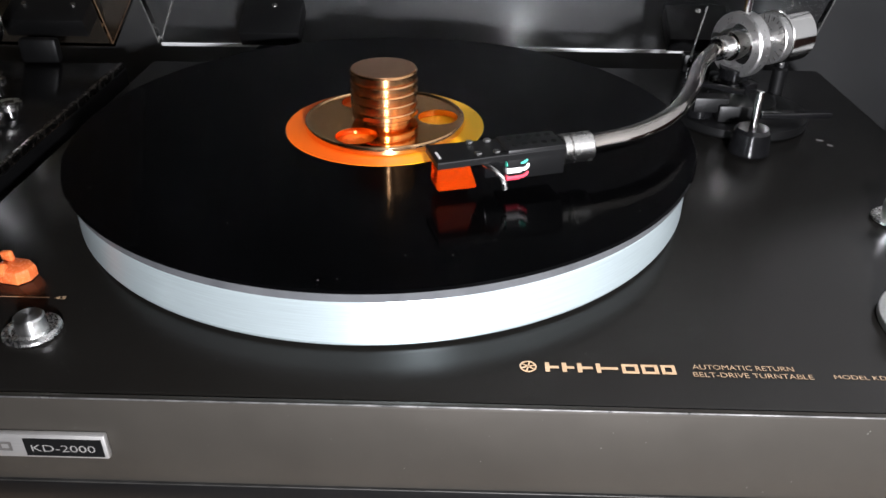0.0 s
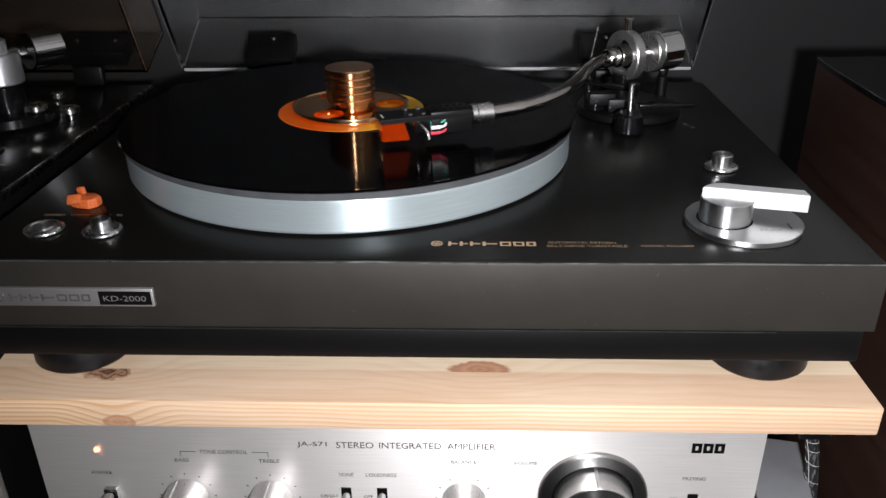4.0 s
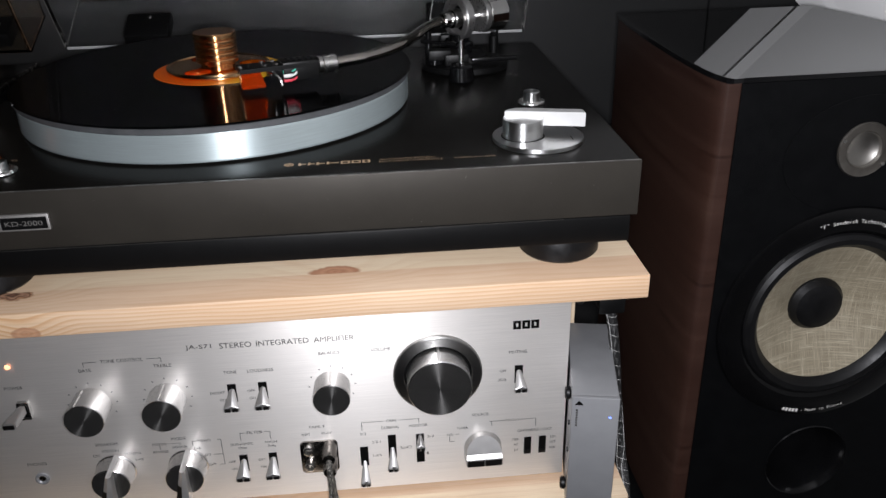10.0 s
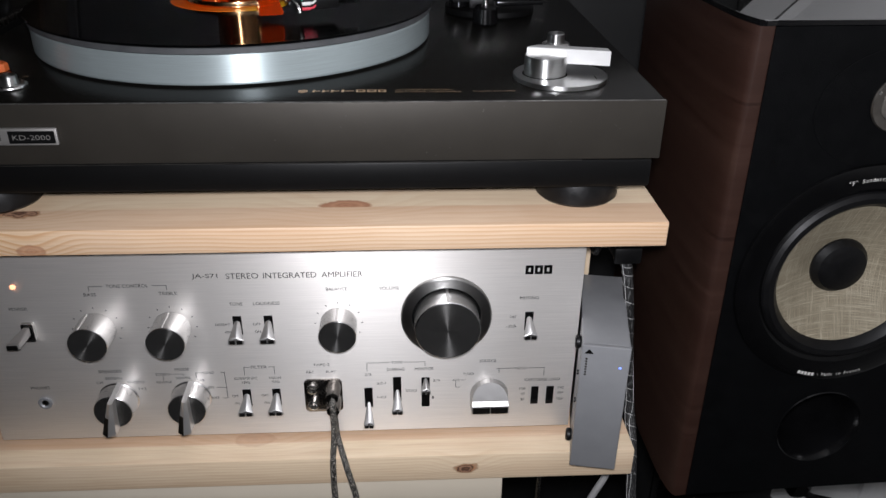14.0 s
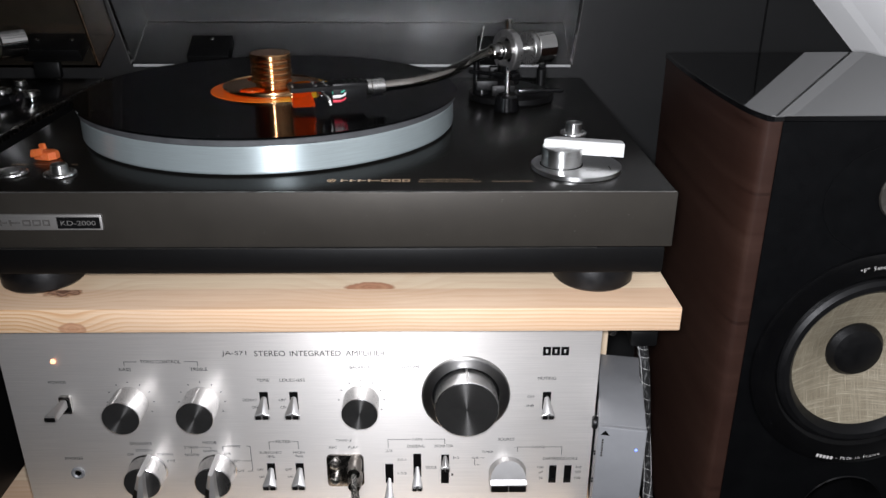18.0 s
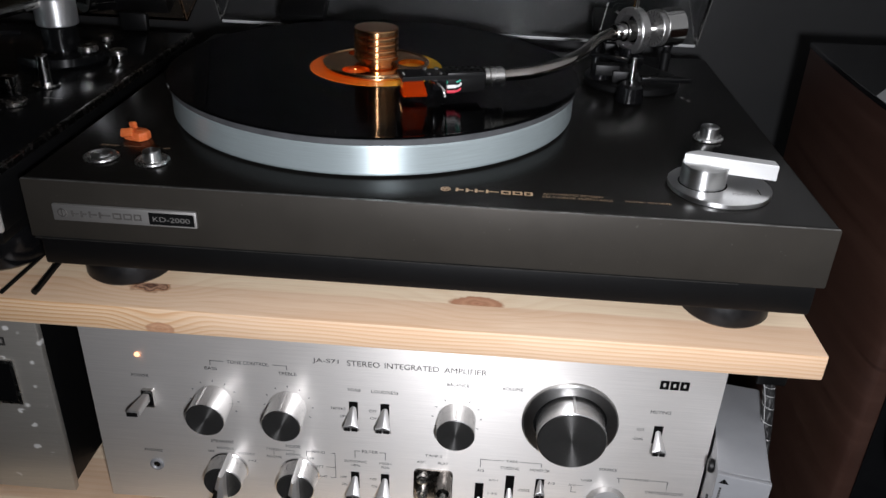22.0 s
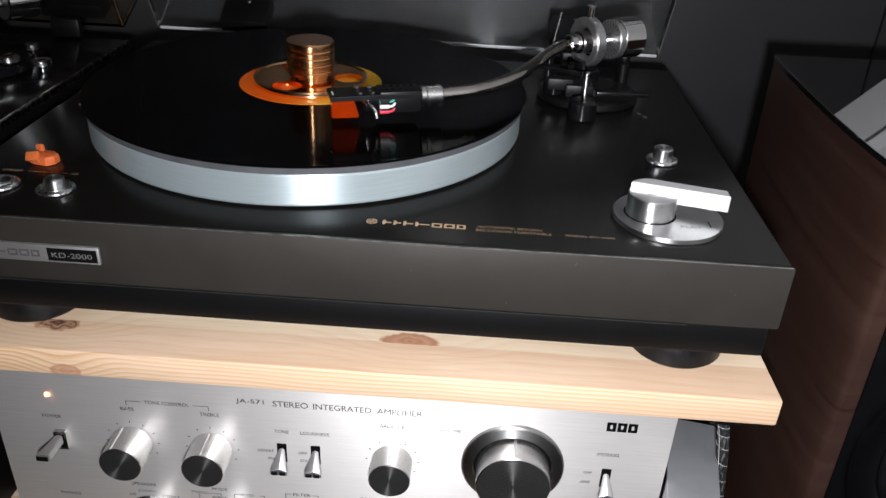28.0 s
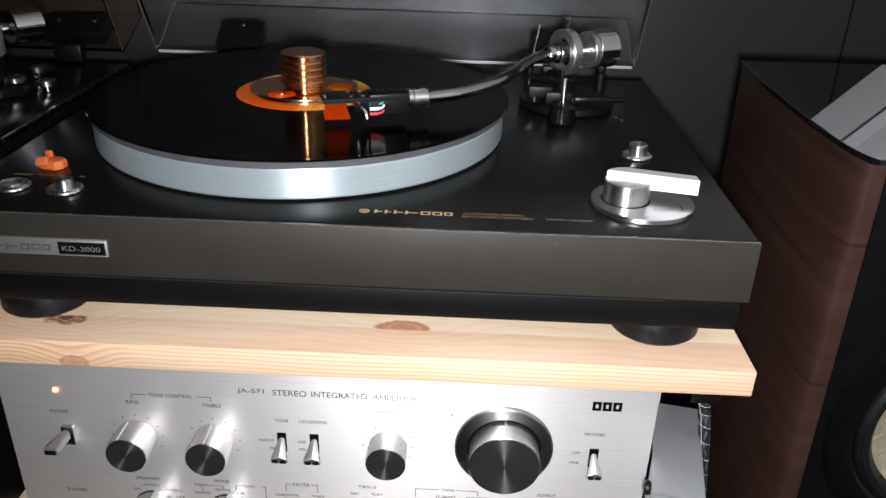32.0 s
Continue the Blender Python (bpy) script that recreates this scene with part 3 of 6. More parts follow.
def words(body, height, width=0.0):
    """The words as a flat mesh round the origin, capitals of that height, stretched to width where given."""
    cu = bpy.data.curves.new("words", "FONT")
    cu.body, cu.align_x, cu.align_y, cu.size, cu.resolution_u = body, "CENTER", "CENTER", height * 1.38, 3
    ob = bpy.data.objects.new("words", cu)
    me = bpy.data.meshes.new_from_object(ob)
    bpy.data.objects.remove(ob)
    bpy.data.curves.remove(cu)
    b = bmesh.new()
    b.from_mesh(me)
    bpy.data.meshes.remove(me)
    xs = [v.co.x for v in b.verts]
    ys = [v.co.y for v in b.verts]
    sx = width / (max(xs) - min(xs)) if width else 1.0
    sy = height / (max(ys) - min(ys))
    bmesh.ops.transform(b, matrix=Matrix.Diagonal((sx, sy, 1, 1)) @ Matrix.Translation((-(max(xs) + min(xs)) / 2, -(max(ys) + min(ys)) / 2, 0)), verts=b.verts)
    return b


FRONT = Matrix.Rotation(radians(90), 4, "X")


def write(body, x, y, z, height, width, material, parent, m=FRONT, name="lettering"):
    b = words(body, height, width)
    bmesh.ops.transform(b, matrix=Matrix.Translation((x, y, z)) @ m, verts=b.verts)
    return part(name, b, material, parent, "", False)


def marks(rects, x, y, z, material, parent, m=FRONT, name="printed_mark"):
    """Flat printed shapes: rows of (x0, x1, y0, y1) round a point."""
    b = bmesh.new()
    for x0, x1, y0, y1 in rects:
        b.faces.new([b.verts.new(q) for q in ((x0, y0, 0), (x1, y0, 0), (x1, y1, 0), (x0, y1, 0))])
    bmesh.ops.transform(b, matrix=Matrix.Translation((x, y, z)) @ m, verts=b.verts)
    return part(name, b, material, parent, "", False)


def hollow(x0, x1, h, w):
    """The outline of a block, as four bars."""
    return [(x0, x1, h / 2 - w, h / 2), (x0, x1, -h / 2, -h / 2 + w), (x0, x0 + w, -h / 2 + w, h / 2 - w), (x1 - w, x1, -h / 2 + w, h / 2 - w)]


def brand_blocks(width, h):
    """A maker's mark as plain shapes: solid and hollow blocks in a row."""
    u = width / 8.2
    groups, x = [], -width / 2
    for wide, solid in ((1.0, 1), (0.9, 1), (1.1, 1), (1.5, 1), (1.15, 0), (1.15, 0), (1.0, 0)):
        if solid:
            groups.append([(x, x + u * 0.28, -h / 2, h / 2), (x + u * 0.28, x + u * (wide - 0.15), -h * 0.14, h * 0.14)])
        else:
            groups.append(hollow(x, x + u * (wide - 0.12), h, h * 0.26))
        x += u * wide * 1.05
    return groups

# ---- the room ----
T = 0.12
WALL_Y = 0.70
solo("floor", box(-2.4, 1.4, -2.6, WALL_Y, -0.1, 0.0), FLOOR, "dark bare floor in shade", "floor", kind="structure")
b = box(-2.4, 1.4, WALL_Y, WALL_Y + T, 0.0, 2.3)
solo("wall_back", b, DARKWALL, "charcoal painted wall behind the hi-fi rack", "wall", kind="structure")
solo("wall_left", box(-2.4 - T, -2.4, -2.6, WALL_Y, 0.0, 2.3), DARKWALL, "charcoal painted side wall", "wall", kind="structure")
solo("wall_front", box(-2.4, 1.4, -2.6 - T, -2.6, 0.0, 2.3), DARKWALL, "charcoal wall behind the viewer", "wall", kind="structure")
solo("ceiling", box(-2.4, 1.4, -2.6, WALL_Y, 2.3, 2.4), DARKWALL, "dark flat ceiling", "ceiling", kind="structure")
solo("wall_seam_trim", box(0.4875, 0.4895, WALL_Y - 0.0015, WALL_Y, 0.0, 2.3), BLACK, "thin vertical joint in the charcoal wall panelling", "trim", kind="structure")
# the sloping side of the attic, x + z = 1.715 on its room side
SLOPE_AT = Matrix.Translation((0.95, 0, 0.765)) @ Matrix.Rotation(radians(-45), 4, "Y")
solo("ceiling_slope", moved(box(0.0, 0.10, -2.6, WALL_Y - 0.001, -0.02, 2.2), SLOPE_AT), SLOPE, "pale grey painted sloping attic ceiling", "ceiling", kind="structure")
for name, y0 in (("slope_trim_1", 0.5865), ("slope_trim_2", -0.35)):
    q = prism([(-0.0001, y0), (-0.0034, y0 + 0.019), (-0.0001, y0 + 0.020)], 0.0, 2.2, SLOPE_AT)
    solo(name, q, SLOPE, "white cover strip running down the sloping ceiling", "trim", kind="structure", smooth=False)
solo("wall_knee", box(0.95, 1.05, -2.6, WALL_Y, 0.0, 0.765), SLOPE, "low pale knee wall under the slope", "wall", kind="structure")
solo("baseboard", box(0.936, 0.9495, -2.6, WALL_Y - 0.002, 0.0, 0.10, 0.003), WHITE, "white baseboard on the knee wall", "trim", kind="structure")
solo("wall_knee_rail", box(0.938, 0.9495, -2.6, WALL_Y - 0.002, 0.70, 0.735, 0.003), WHITE, "white rail at the top of the knee wall", "trim", kind="structure")

# ---- pine rack ----
BT = 1.0282
rack = thing("pine_rack", 0.0, 0.4, 0.78, "home-made rack of two thick pale pine boards with uprights", "rack")
part("top_board", box(-0.95, 0.2620, 0.2050, 0.620, 1.0103, BT, 0.0012), PINE_TOP, rack, "pale pine board with brown knots")
part("lower_board", box(-0.95, 0.2630, 0.2050, 0.620, 0.8080, 0.8330, 0.0012), PINE_LOW, rack, "pale pine board with a dark red knot")
part("upright", box(0.2195, 0.2375, 0.300, 0.615, 0.8333, 1.0090, 0.001), PINE_POST, rack)
part("upright", box(-0.90, -0.882, 0.262, 0.615, 0.8333, 1.0090, 0.001), PINE_POST, rack)

# ---- record cabinet and records ----
cab = thing("record_cabinet", -0.3, 0.4, 0.0, "cream white cube shelf full of records, under the pine rack", "cabinet")
CABT = 0.8077
part("top_panel", box(-0.95, 0.162, 0.2075, 0.590, CABT - 0.036, CABT, 0.001), OFFWHITE, cab)
part("side_panel", box(0.124, 0.162, 0.2080, 0.590, 0.0, CABT - 0.0363, 0.001), OFFWHITE, cab)
part("side_panel", box(-0.95, -0.912, 0.2080, 0.590, 0.0, CABT - 0.0363, 0.001), OFFWHITE, cab)
part("divider", box(-0.415, -0.397, 0.2100, 0.580, 0.0363, CABT - 0.0363, 0.001), OFFWHITE, cab)
part("middle_shelf", box(-0.3967, 0.1237, 0.2100, 0.580, 0.395, 0.413, 0.001), OFFWHITE, cab)
part("middle_shelf", box(-0.9117, -0.4153, 0.2100, 0.580, 0.395, 0.413, 0.001), OFFWHITE, cab)
part("bottom_panel", box(-0.9117, 0.1237, 0.2080, 0.590, 0.0, 0.036, 0.001), OFFWHITE, cab)
part("back_panel", box(-0.9117, 0.1237, 0.584, 0.590, 0.0365, CABT - 0.0365), OFFWHITE, cab)
random.seed(4)
x = -0.392
sleeves = {}
while x < 0.117:
    w = random.choice((0.003, 0.0035, 0.0045, 0.006))
    y0 = 0.235 + random.uniform(0, 0.012)
    key = w
    if key not in sleeves:
        ob = solo("record_sleeve", box(x, x + w, y0, y0 + 0.312, 0.4132, 0.4132 + 0.313, 0.0004, seg=1), SPINE, "cardboard record sleeve standing spine out", "record sleeve", "records in the cabinet")
        sleeves[key] = ob
    else:
        copy_thing(sleeves[key], Matrix.Translation((x + w / 2, y0 + 0.156, 0.4132 + 0.1565)))
    x += w + 0.0006

# ---- turntable in the middle ----
PX0, PX1, PY0, PY1, PT = -0.2275, 0.2525, 0.2160, 0.580, 1.1070
tt = thing("turntable", 0.0125, 0.398, BT + 0.0001, "dark belt-drive turntable with raised clear lid on the pine board", "turntable")
part("plinth", box(PX0, PX1, PY0 + 0.0035, PY1, 1.0686, PT, 0.0015), PLINTH, tt, "satin black top with dust specks")
part("fascia", box(PX0, PX1, PY0, PY0 + 0.0034, 1.0686, PT + 0.0001, 0.0007), FASCIA, tt, "dark brown brushed front strip")
part("base", box(PX0 + 0.003, PX1 - 0.003, PY0 + 0.003, PY1 - 0.004, 1.0475, 1.0672, 0.002), BLACK, tt, "black recessed bottom tray")
for fx in (-0.187, 0.2095):
    for fy in (0.2555, 0.535):
        f = part("foot", lathe([(0, 0), (0.0265, 0), (0.0285, 0.002), (0.0285, 0.011), (0.025, 0.0191), (0, 0.0191)], (fx, fy, BT + 0.0001), seg=40), RUBBER, tt)
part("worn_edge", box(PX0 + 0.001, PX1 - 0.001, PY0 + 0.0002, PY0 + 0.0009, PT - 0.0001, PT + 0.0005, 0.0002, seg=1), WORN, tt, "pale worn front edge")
# added sliver that draws the highlight along the seam under the fascia
part("seam_strip", box(PX0 + 0.002, PX1 - 0.05, PY0 - 0.0004, PY0 + 0.0040, 1.0676, 1.0681, 0.0001, seg=1), SEAMGLINT, tt, "thin highlight line under the front strip, as a pale sliver")
# dust specks on the plinth
random.seed(9)
b = bmesh.new()
for i in range(90):
    sx, sz = random.uniform(PX0 + 0.01, PX1 - 0.01), random.uniform(1.072, 1.105)
    r = random.choice((0.00010, 0.00012, 0.00016, 0.00028))
    b.faces.new([b.verts.new((sx + dx * r, PY0 - 0.0002, sz + dz * r)) for dx, dz in ((-1, 0), (0, -1), (1, 0.2), (0.2, 1))])
for i in range(60):
    sx, sy = random.uniform(PX0 + 0.01, PX1 - 0.01), random.uniform(PY0 + 0.008, 0.34)
    if (Vector((sx - DISC_X, sy - DISC_Y))).length > 0.153 and (Vector((sx - 0.194, sy - 0.266))).length > 0.034:
        r = random.uniform(0.00008, 0.00022)
        b.faces.new([b.verts.new((sx + dx * r, sy + dy * r, PT + 0.0002)) for dx, dy in ((-1, 0), (0, -1), (1.2, 0.2), (0.2, 1))])
tagged(part("dust_specks", b, LABELGREY, tt, "tiny pale dust specks", False), kind="stuff")

# nameplate
plate = part("nameplate", box(-0.2093, -0.1212, PY0 - 0.0028, PY0 - 0.0002, 1.0822, 1.0930, 0.0007), PLATE, tt, "raised silver nameplate")
yy = PY0 - 0.0030
for g in brand_blocks(0.044, 0.0042):
    marks(g, -0.1757, yy, 1.0875, GREYINK, plate)
b = lathe([(0.0021, 0), (0.0030, 0), (0.0030, 0.0002), (0.0021, 0.0002)], (-0.2033, yy, 1.0877), "-Y", 20)
merge(b, box(-0.2037, -0.2029, yy - 0.0002, yy, 1.0850, 1.0905))
part("printed_mark", b, GREYINK, plate)
part("model_panel", box(-0.1500, -0.1226, yy - 0.0002, yy + 0.0002, 1.0836, 1.0914), BLACK, plate, "black inset panel")
write("KD-2000", -0.1363, yy - 0.0005, 1.0875, 0.0032, 0.0225, LABELGREY, plate)
# printed words on the top
zt = PT + 0.0003
FLAT = Matrix()
for g in brand_blocks(0.0475, 0.0052):
    marks(g, 0.0550, 0.2391, zt, GOLD, tt, FLAT)
b = lathe([(0.0025, 0), (0.0031, 0), (0.0031, 0.0001), (0.0025, 0.0001)], (0.0252, 0.2391, zt), seg=20)
for a in (0, 55, 125):
    merge(b, box(-0.0025, 0.0025, -0.0003, 0.0003, 0, 0.0001), Matrix.Translation((0.0252, 0.2391, zt)) @ Matrix.Rotation(radians(a + 20), 4, "Z"))
part("printed_mark", b, GOLD, tt)
write("AUTOMATIC RETURN", 0.1020, 0.2411, zt, 0.0026, 0.0360, FAINTGOLD, tt, FLAT)
write("BELT-DRIVE TURNTABLE", 0.1045, 0.2369, zt, 0.0026, 0.0420, FAINTGOLD, tt, FLAT)
write("MODEL KD-2000", 0.1465, 0.2373, zt, 0.0022, 0.0270, FAINTGOLD, tt, FLAT)
write("SPEED", -0.1985, 0.2755, zt, 0.0022, 0.0120, GOLD, tt, FLAT)
write("45", -0.1605, 0.2755, zt, 0.0022, 0.0045, GOLD, tt, FLAT)
marks([(-0.012, 0.012, -0.0002, 0.0002)], -0.1770, 0.2755, zt, GOLD, tt, FLAT)

# platter
C = (DISC_X, DISC_Y, 0)
part("platter", lathe([(0, 1.1084), (0.1475, 1.1084), (0.1500, 1.1090), (0.1507, 1.1104), (0.1507, 1.1272), (0.1500, 1.1283), (0.1460, 1.1286), (0.0, 1.1286)], C, seg=160), RIM, tt, "thick turned aluminium platter")
part("platter_hub", rod(0.060, 1.1072, 1.1085, C, seg=48), BLACK, tt)
part("mat", lathe([(0, 1.1287), (0.1508, 1.1287), (0.1522, 1.1296), (0.1522, 1.1326), (0.1514, 1.1334), (0, 1.1334)], C, seg=160), MATGREY, tt, "dark grey rubber platter mat")
part("spindle", lathe([(0, 1.1335), (0.0035, 1.1335), (0.0035, 1.150), (0.002, 1.1525), (0, 1.1525)], C, seg=20), CHROME, tt)


def small_button(x, y, cap, name, r=0.0056):
    ring = part(name, lathe([(0, 0.0002), (0.0102, 0.0002), (0.0108, 0.0008), (0.0106, 0.0018), (0.0094, 0.0027), (0.0080, 0.0027), (0.0072, 0.0018), (0, 0.0018)], (x, y, PT), seg=40), BUTTON, tt, "bright metal push button")
    part("cap", lathe([(0, 0.0018), (r, 0.0018), (r, cap - 0.0006), (r - 0.0006, cap), (0, cap)], (x, y, PT), seg=32), DIALSIDE, ring)


small_button(-0.1945, 0.2545, 0.0030, "speed_button", 0.0066)
small_button(-0.1610, 0.2530, 0.0078, "speed_button")
small_button(0.2070, 0.3560, 0.0098, "cut_button", 0.0066)

# control lever
DX, DY = 0.1940, 0.2660
dial = part("control_dial", lathe([(0.0312, 0.0003), (0.0315, 0.0008), (0.0315, 0.0031), (0.0312, 0.0034), (0.0310, 0.0034)], (DX, DY, PT), seg=96), DIALSIDE, tt, "round brushed metal dial plate")
part("dial_face", lathe([(0.0311, 0.0002), (0.0311, 0.0034), (0, 0.0034)], (DX, DY, PT), seg=96), DIALTOP, dial)
KX, KY = DX - 0.0105, DY + 0.0
part("dial_gap", rod(0.0150, 0.0034, 0.0036, (KX, KY, PT), seg=48), HOLE, dial)
part("dial_knob", lathe([(0, 0.0036), (0.0140, 0.0036), (0.0140, 0.0158), (0.0136, 0.0162), (0, 0.0162)], (KX, KY, PT), seg=72), DIALSIDE, dial, "turned knob with a lower front half")
b = prism([(-0.0118, 0.0070), (0.0420, -0.0060), (0.0420, 0.0025), (0.0080, 0.0112), (-0.0030, 0.0134), (-0.0090, 0.0105)], 0.0098, 0.0196, Matrix.Translation((KX, KY, PT)), 0.0006)
part("lever", b, BLASTED, dial, "flat pale metal start lever", False)
half = [(-0.0118, 0.0072)] + [(0.0138 * math.cos(radians(a)), 0.0138 * math.sin(radians(a))) for a in range(148, 39, -6)] + [(0.0110, 0.0106), (-0.0030, 0.0136), (-0.0090, 0.0107)]
part("knob_top", prism(half, 0.0163, 0.0192, Matrix.Translation((KX, KY, PT))), DIALSIDE, dial, "raised rear half of the knob")
write("PLAY", DX + 0.0105, DY - 0.0150, PT + 0.0037, 0.0024, 0.0120, FAINT, dial, FLAT)
marks([(-0.0004, 0.0004, -0.004, 0.004)], DX + 0.0215, DY - 0.0105, PT + 0.0037, INK, dial, FLAT)

# tonearm
AX, AY, AZ = 0.1650, 0.4950, 1.1500
arm_dir = Vector((0.85, 0.53, 0)).normalized()
ROT = Matrix.Rotation(math.atan2(arm_dir.y, arm_dir.x), 4, "Z")
ta = part("tonearm_base", lathe([(0, 0.0003), (0.0400, 0.0003), (0.0405, 0.0015), (0.0400, 0.0055), (0.0360, 0.0070), (0.0215, 0.0070), (0.0205, 0.0120), (0, 0.0120)], (AX + 0.004, AY - 0.008, PT), seg=64), BLACK, tt, "round black tonearm mount")
part("post", lathe([(0, 0.0120), (0.0120, 0.0120), (0.0120, 0.0215), (0.0090, 0.0225), (0.0090, 0.0290), (0, 0.0290)], (AX, AY, PT), seg=32), GLOSS, ta)
b = lathe([(0.0130, -0.0045), (0.0185, -0.0045), (0.0195, -0.0035), (0.0195, 0.0035), (0.0185, 0.0045), (0.0130, 0.0045), (0.0122, 0.0), (0.0130, -0.0045)], (0, 0, 0), "X", 56)
bmesh.ops.transform(b, matrix=Matrix.Translation((AX, AY, AZ)) @ ROT, verts=b.verts)
part("gimbal_ring", b, SATINARM, ta, "polished gimbal ring")
ARM = Matrix.Translation((AX, AY, AZ)) @ ROT


part("gimbal_yoke", moved(box(-0.005, 0.005, -0.0150, 0.0150, -0.0265, -0.0200, 0.001), ARM), GLOSS, ta)
part("pivot_screw", rod(0.0028, 0.0190, 0.0275, (AX, AY, AZ), seg=20, bev=0.0006), CHROME, ta)
part("screw_head", rod(0.0040, 0.0275, 0.0290, (AX, AY, AZ), seg=20, bev=0.0004), CHROME, ta)
part("bearing_sleeve", moved(lathe([(0, -0.0200), (0.0062, -0.0200), (0.0070, -0.0190), (0.0070, -0.0100), (0.0085, -0.0095), (0.0085, 0.0120), (0, 0.0120)], (0, 0, 0), "X", 36), ARM), CHROME, ta)
part("stub", moved(rod(0.0050, 0.0110, 0.0225, (0, 0, 0), "X", 28), ARM), CHROME, ta)
part("tracking_ring", moved(lathe([(0.0052, 0.0220), (0.0150, 0.0220), (0.0156, 0.0226), (0.0156, 0.0275), (0.0052, 0.0275)], (0, 0, 0), "X", 56), ARM), SATINARM, ta, "silver ring with a printed scale")
b = bmesh.new()
for k in range(24):
    a = 2 * math.pi * k / 24
    r1 = 0.0108 if k % 4 == 0 else 0.0130
    merge(b, box(0.0214, 0.0219, -0.0002, 0.0002, r1 - 0.0008, 0.0147), Matrix.Rotation(a, 4, "X"))
part("scale_marks", moved(b, ARM), INK, ta, "", False)
part("counterweight", moved(lathe([(0.0, 0.0278), (0.0162, 0.0278), (0.0166, 0.0285), (0.0166, 0.0475), (0.0155, 0.0492), (0, 0.0492)], (0, 0, 0), "X", 56), ARM), CHROME, ta, "heavy chrome counterweight")
# S-shaped tube and headshell
tb = tube([(AX - 0.0165, AY - 0.0103, AZ), (0.1430, 0.4755, 1.1502), (0.1310, 0.4525, 1.1502), (0.1170, 0.4130, 1.1502), (0.1005, 0.3790, 1.1500), (0.0800, 0.3560, 1.1494), (0.0555, 0.3425, 1.1488)], 0.0044, 20, None, 10)
part("arm_tube", tb, ARMCHROME, ta, "curved chrome arm tube")
HS = Matrix.Translation((0.0418, 0.3380, 1.1485)) @ Matrix.Rotation(radians(18.0), 4, "Z")
part("locking_collar", moved(lathe([(0, 0.0005), (0.0060, 0.0005), (0.0066, 0.0012), (0.0066, 0.0040), (0.0058, 0.0044), (0.0066, 0.0050), (0.0066, 0.0146), (0.0058, 0.0154), (0, 0.0154)], (0, 0, 0), "X", 32), HS), DULL, ta)
b = prism([(0.0, -0.0082), (0.0, 0.0082), (-0.0265, 0.0088), (-0.0575, 0.0098), (-0.0575, -0.0098), (-0.0265, -0.0088)], 0.0015, 0.0045, HS, 0.0006)
merge(b, box(-0.0265, -0.0002, -0.0082, 0.0082, -0.0078, 0.0058, 0.0008), HS)
hs = part("headshell", b, BLACK, ta, "black headshell with rows of holes")
for i in range(5):
    for j in (-1, 1):
        part("hole", moved(rod(0.0013, 0.0046, 0.0049, (-0.0042 - 0.0044 * i, 0.0036 * j, 0.0013), seg=12), HS), HOLE, hs)
for sx in (-0.031, -0.039):
    for sy in (-0.0062, 0.0062):
        part("screw", moved(rod(0.0017, 0.0046, 0.0058, (sx, sy, 0), seg=14, bev=0.0003), HS), DULL, hs)
part("slot", moved(box(-0.0300, -0.0240, -0.0070, -0.0056, 0.0046, 0.0048), HS), HOLE, hs)
marks([(-0.0035, 0.0035, -0.0006, 0.0006)], 0, 0, 0, PALEINK, hs, HS @ Matrix.Translation((-0.0555, -0.003, 0.0049)) @ Matrix.Rotation(radians(90), 4, "Z"))
b = moved(box(-0.0362, -0.0268, -0.0072, 0.0072, -0.0065, 0.0013, 0.0008), HS)
ct = part("cartridge", b, GLOSS, ta, "black cartridge body")
def tapered_guard():
    """A small clear cap: wider below than above, its front leaning forward."""
    b = bmesh.new()
    lo = [b.verts.new((x, y, -0.0104)) for x, y in ((-0.0568, -0.0062), (-0.0392, -0.0070), (-0.0400, 0.0060), (-0.0562, 0.0060))]
    hi = [b.verts.new((x, y, 0.0010)) for x, y in ((-0.0560, -0.0050), (-0.0425, -0.0050), (-0.0425, 0.0050), (-0.0560, 0.0050))]
    b.faces.new(lo[::-1])
    b.faces.new(hi)
    for i in range(4):
        b.faces.new((lo[i], lo[(i + 1) % 4], hi[(i + 1) % 4], hi[i]))
    bmesh.ops.recalc_face_normals(b, faces=b.faces)
    bmesh.ops.bevel(b, geom=b.edges[:], offset=0.0007, segments=2, affect="EDGES")
    return b


part("stylus_guard_tip", moved(tapered_guard(), HS), AMBER, ct, "clear orange stylus guard")
part("finger_lift", moved(tube([(-0.037, -0.0080, 0.0008), (-0.034, -0.0125, -0.0002), (-0.031, -0.0150, -0.0035), (-0.030, -0.0160, -0.0080)], 0.0011, 8, None, 5), HS), DULL, hs, "bent metal finger lift")
for mt, y0, z0 in ((REDWIRE, -0.0064, -0.0070), (WHITEWIRE, -0.0068, -0.0036), (GREENWIRE, -0.0058, -0.0008), (REDWIRE, 0.002, -0.0060)):
    part("wire", moved(tube([(-0.0262, y0, z0), (-0.0225, y0 - 0.0010, z0), (-0.0190, y0 - 0.0020, z0 + 0.0006), (-0.0172, y0 - 0.0012, z0 + 0.0020), (-0.0185, y0 + 0.002, z0 + 0.0028)], 0.0008, 8, None, 5), HS), mt, ct)
    part("wire_sleeve", moved(rod(0.0014, -0.0266, -0.0205, (0, y0 - 0.0008, z0), "X", 12), HS), mt, ct)
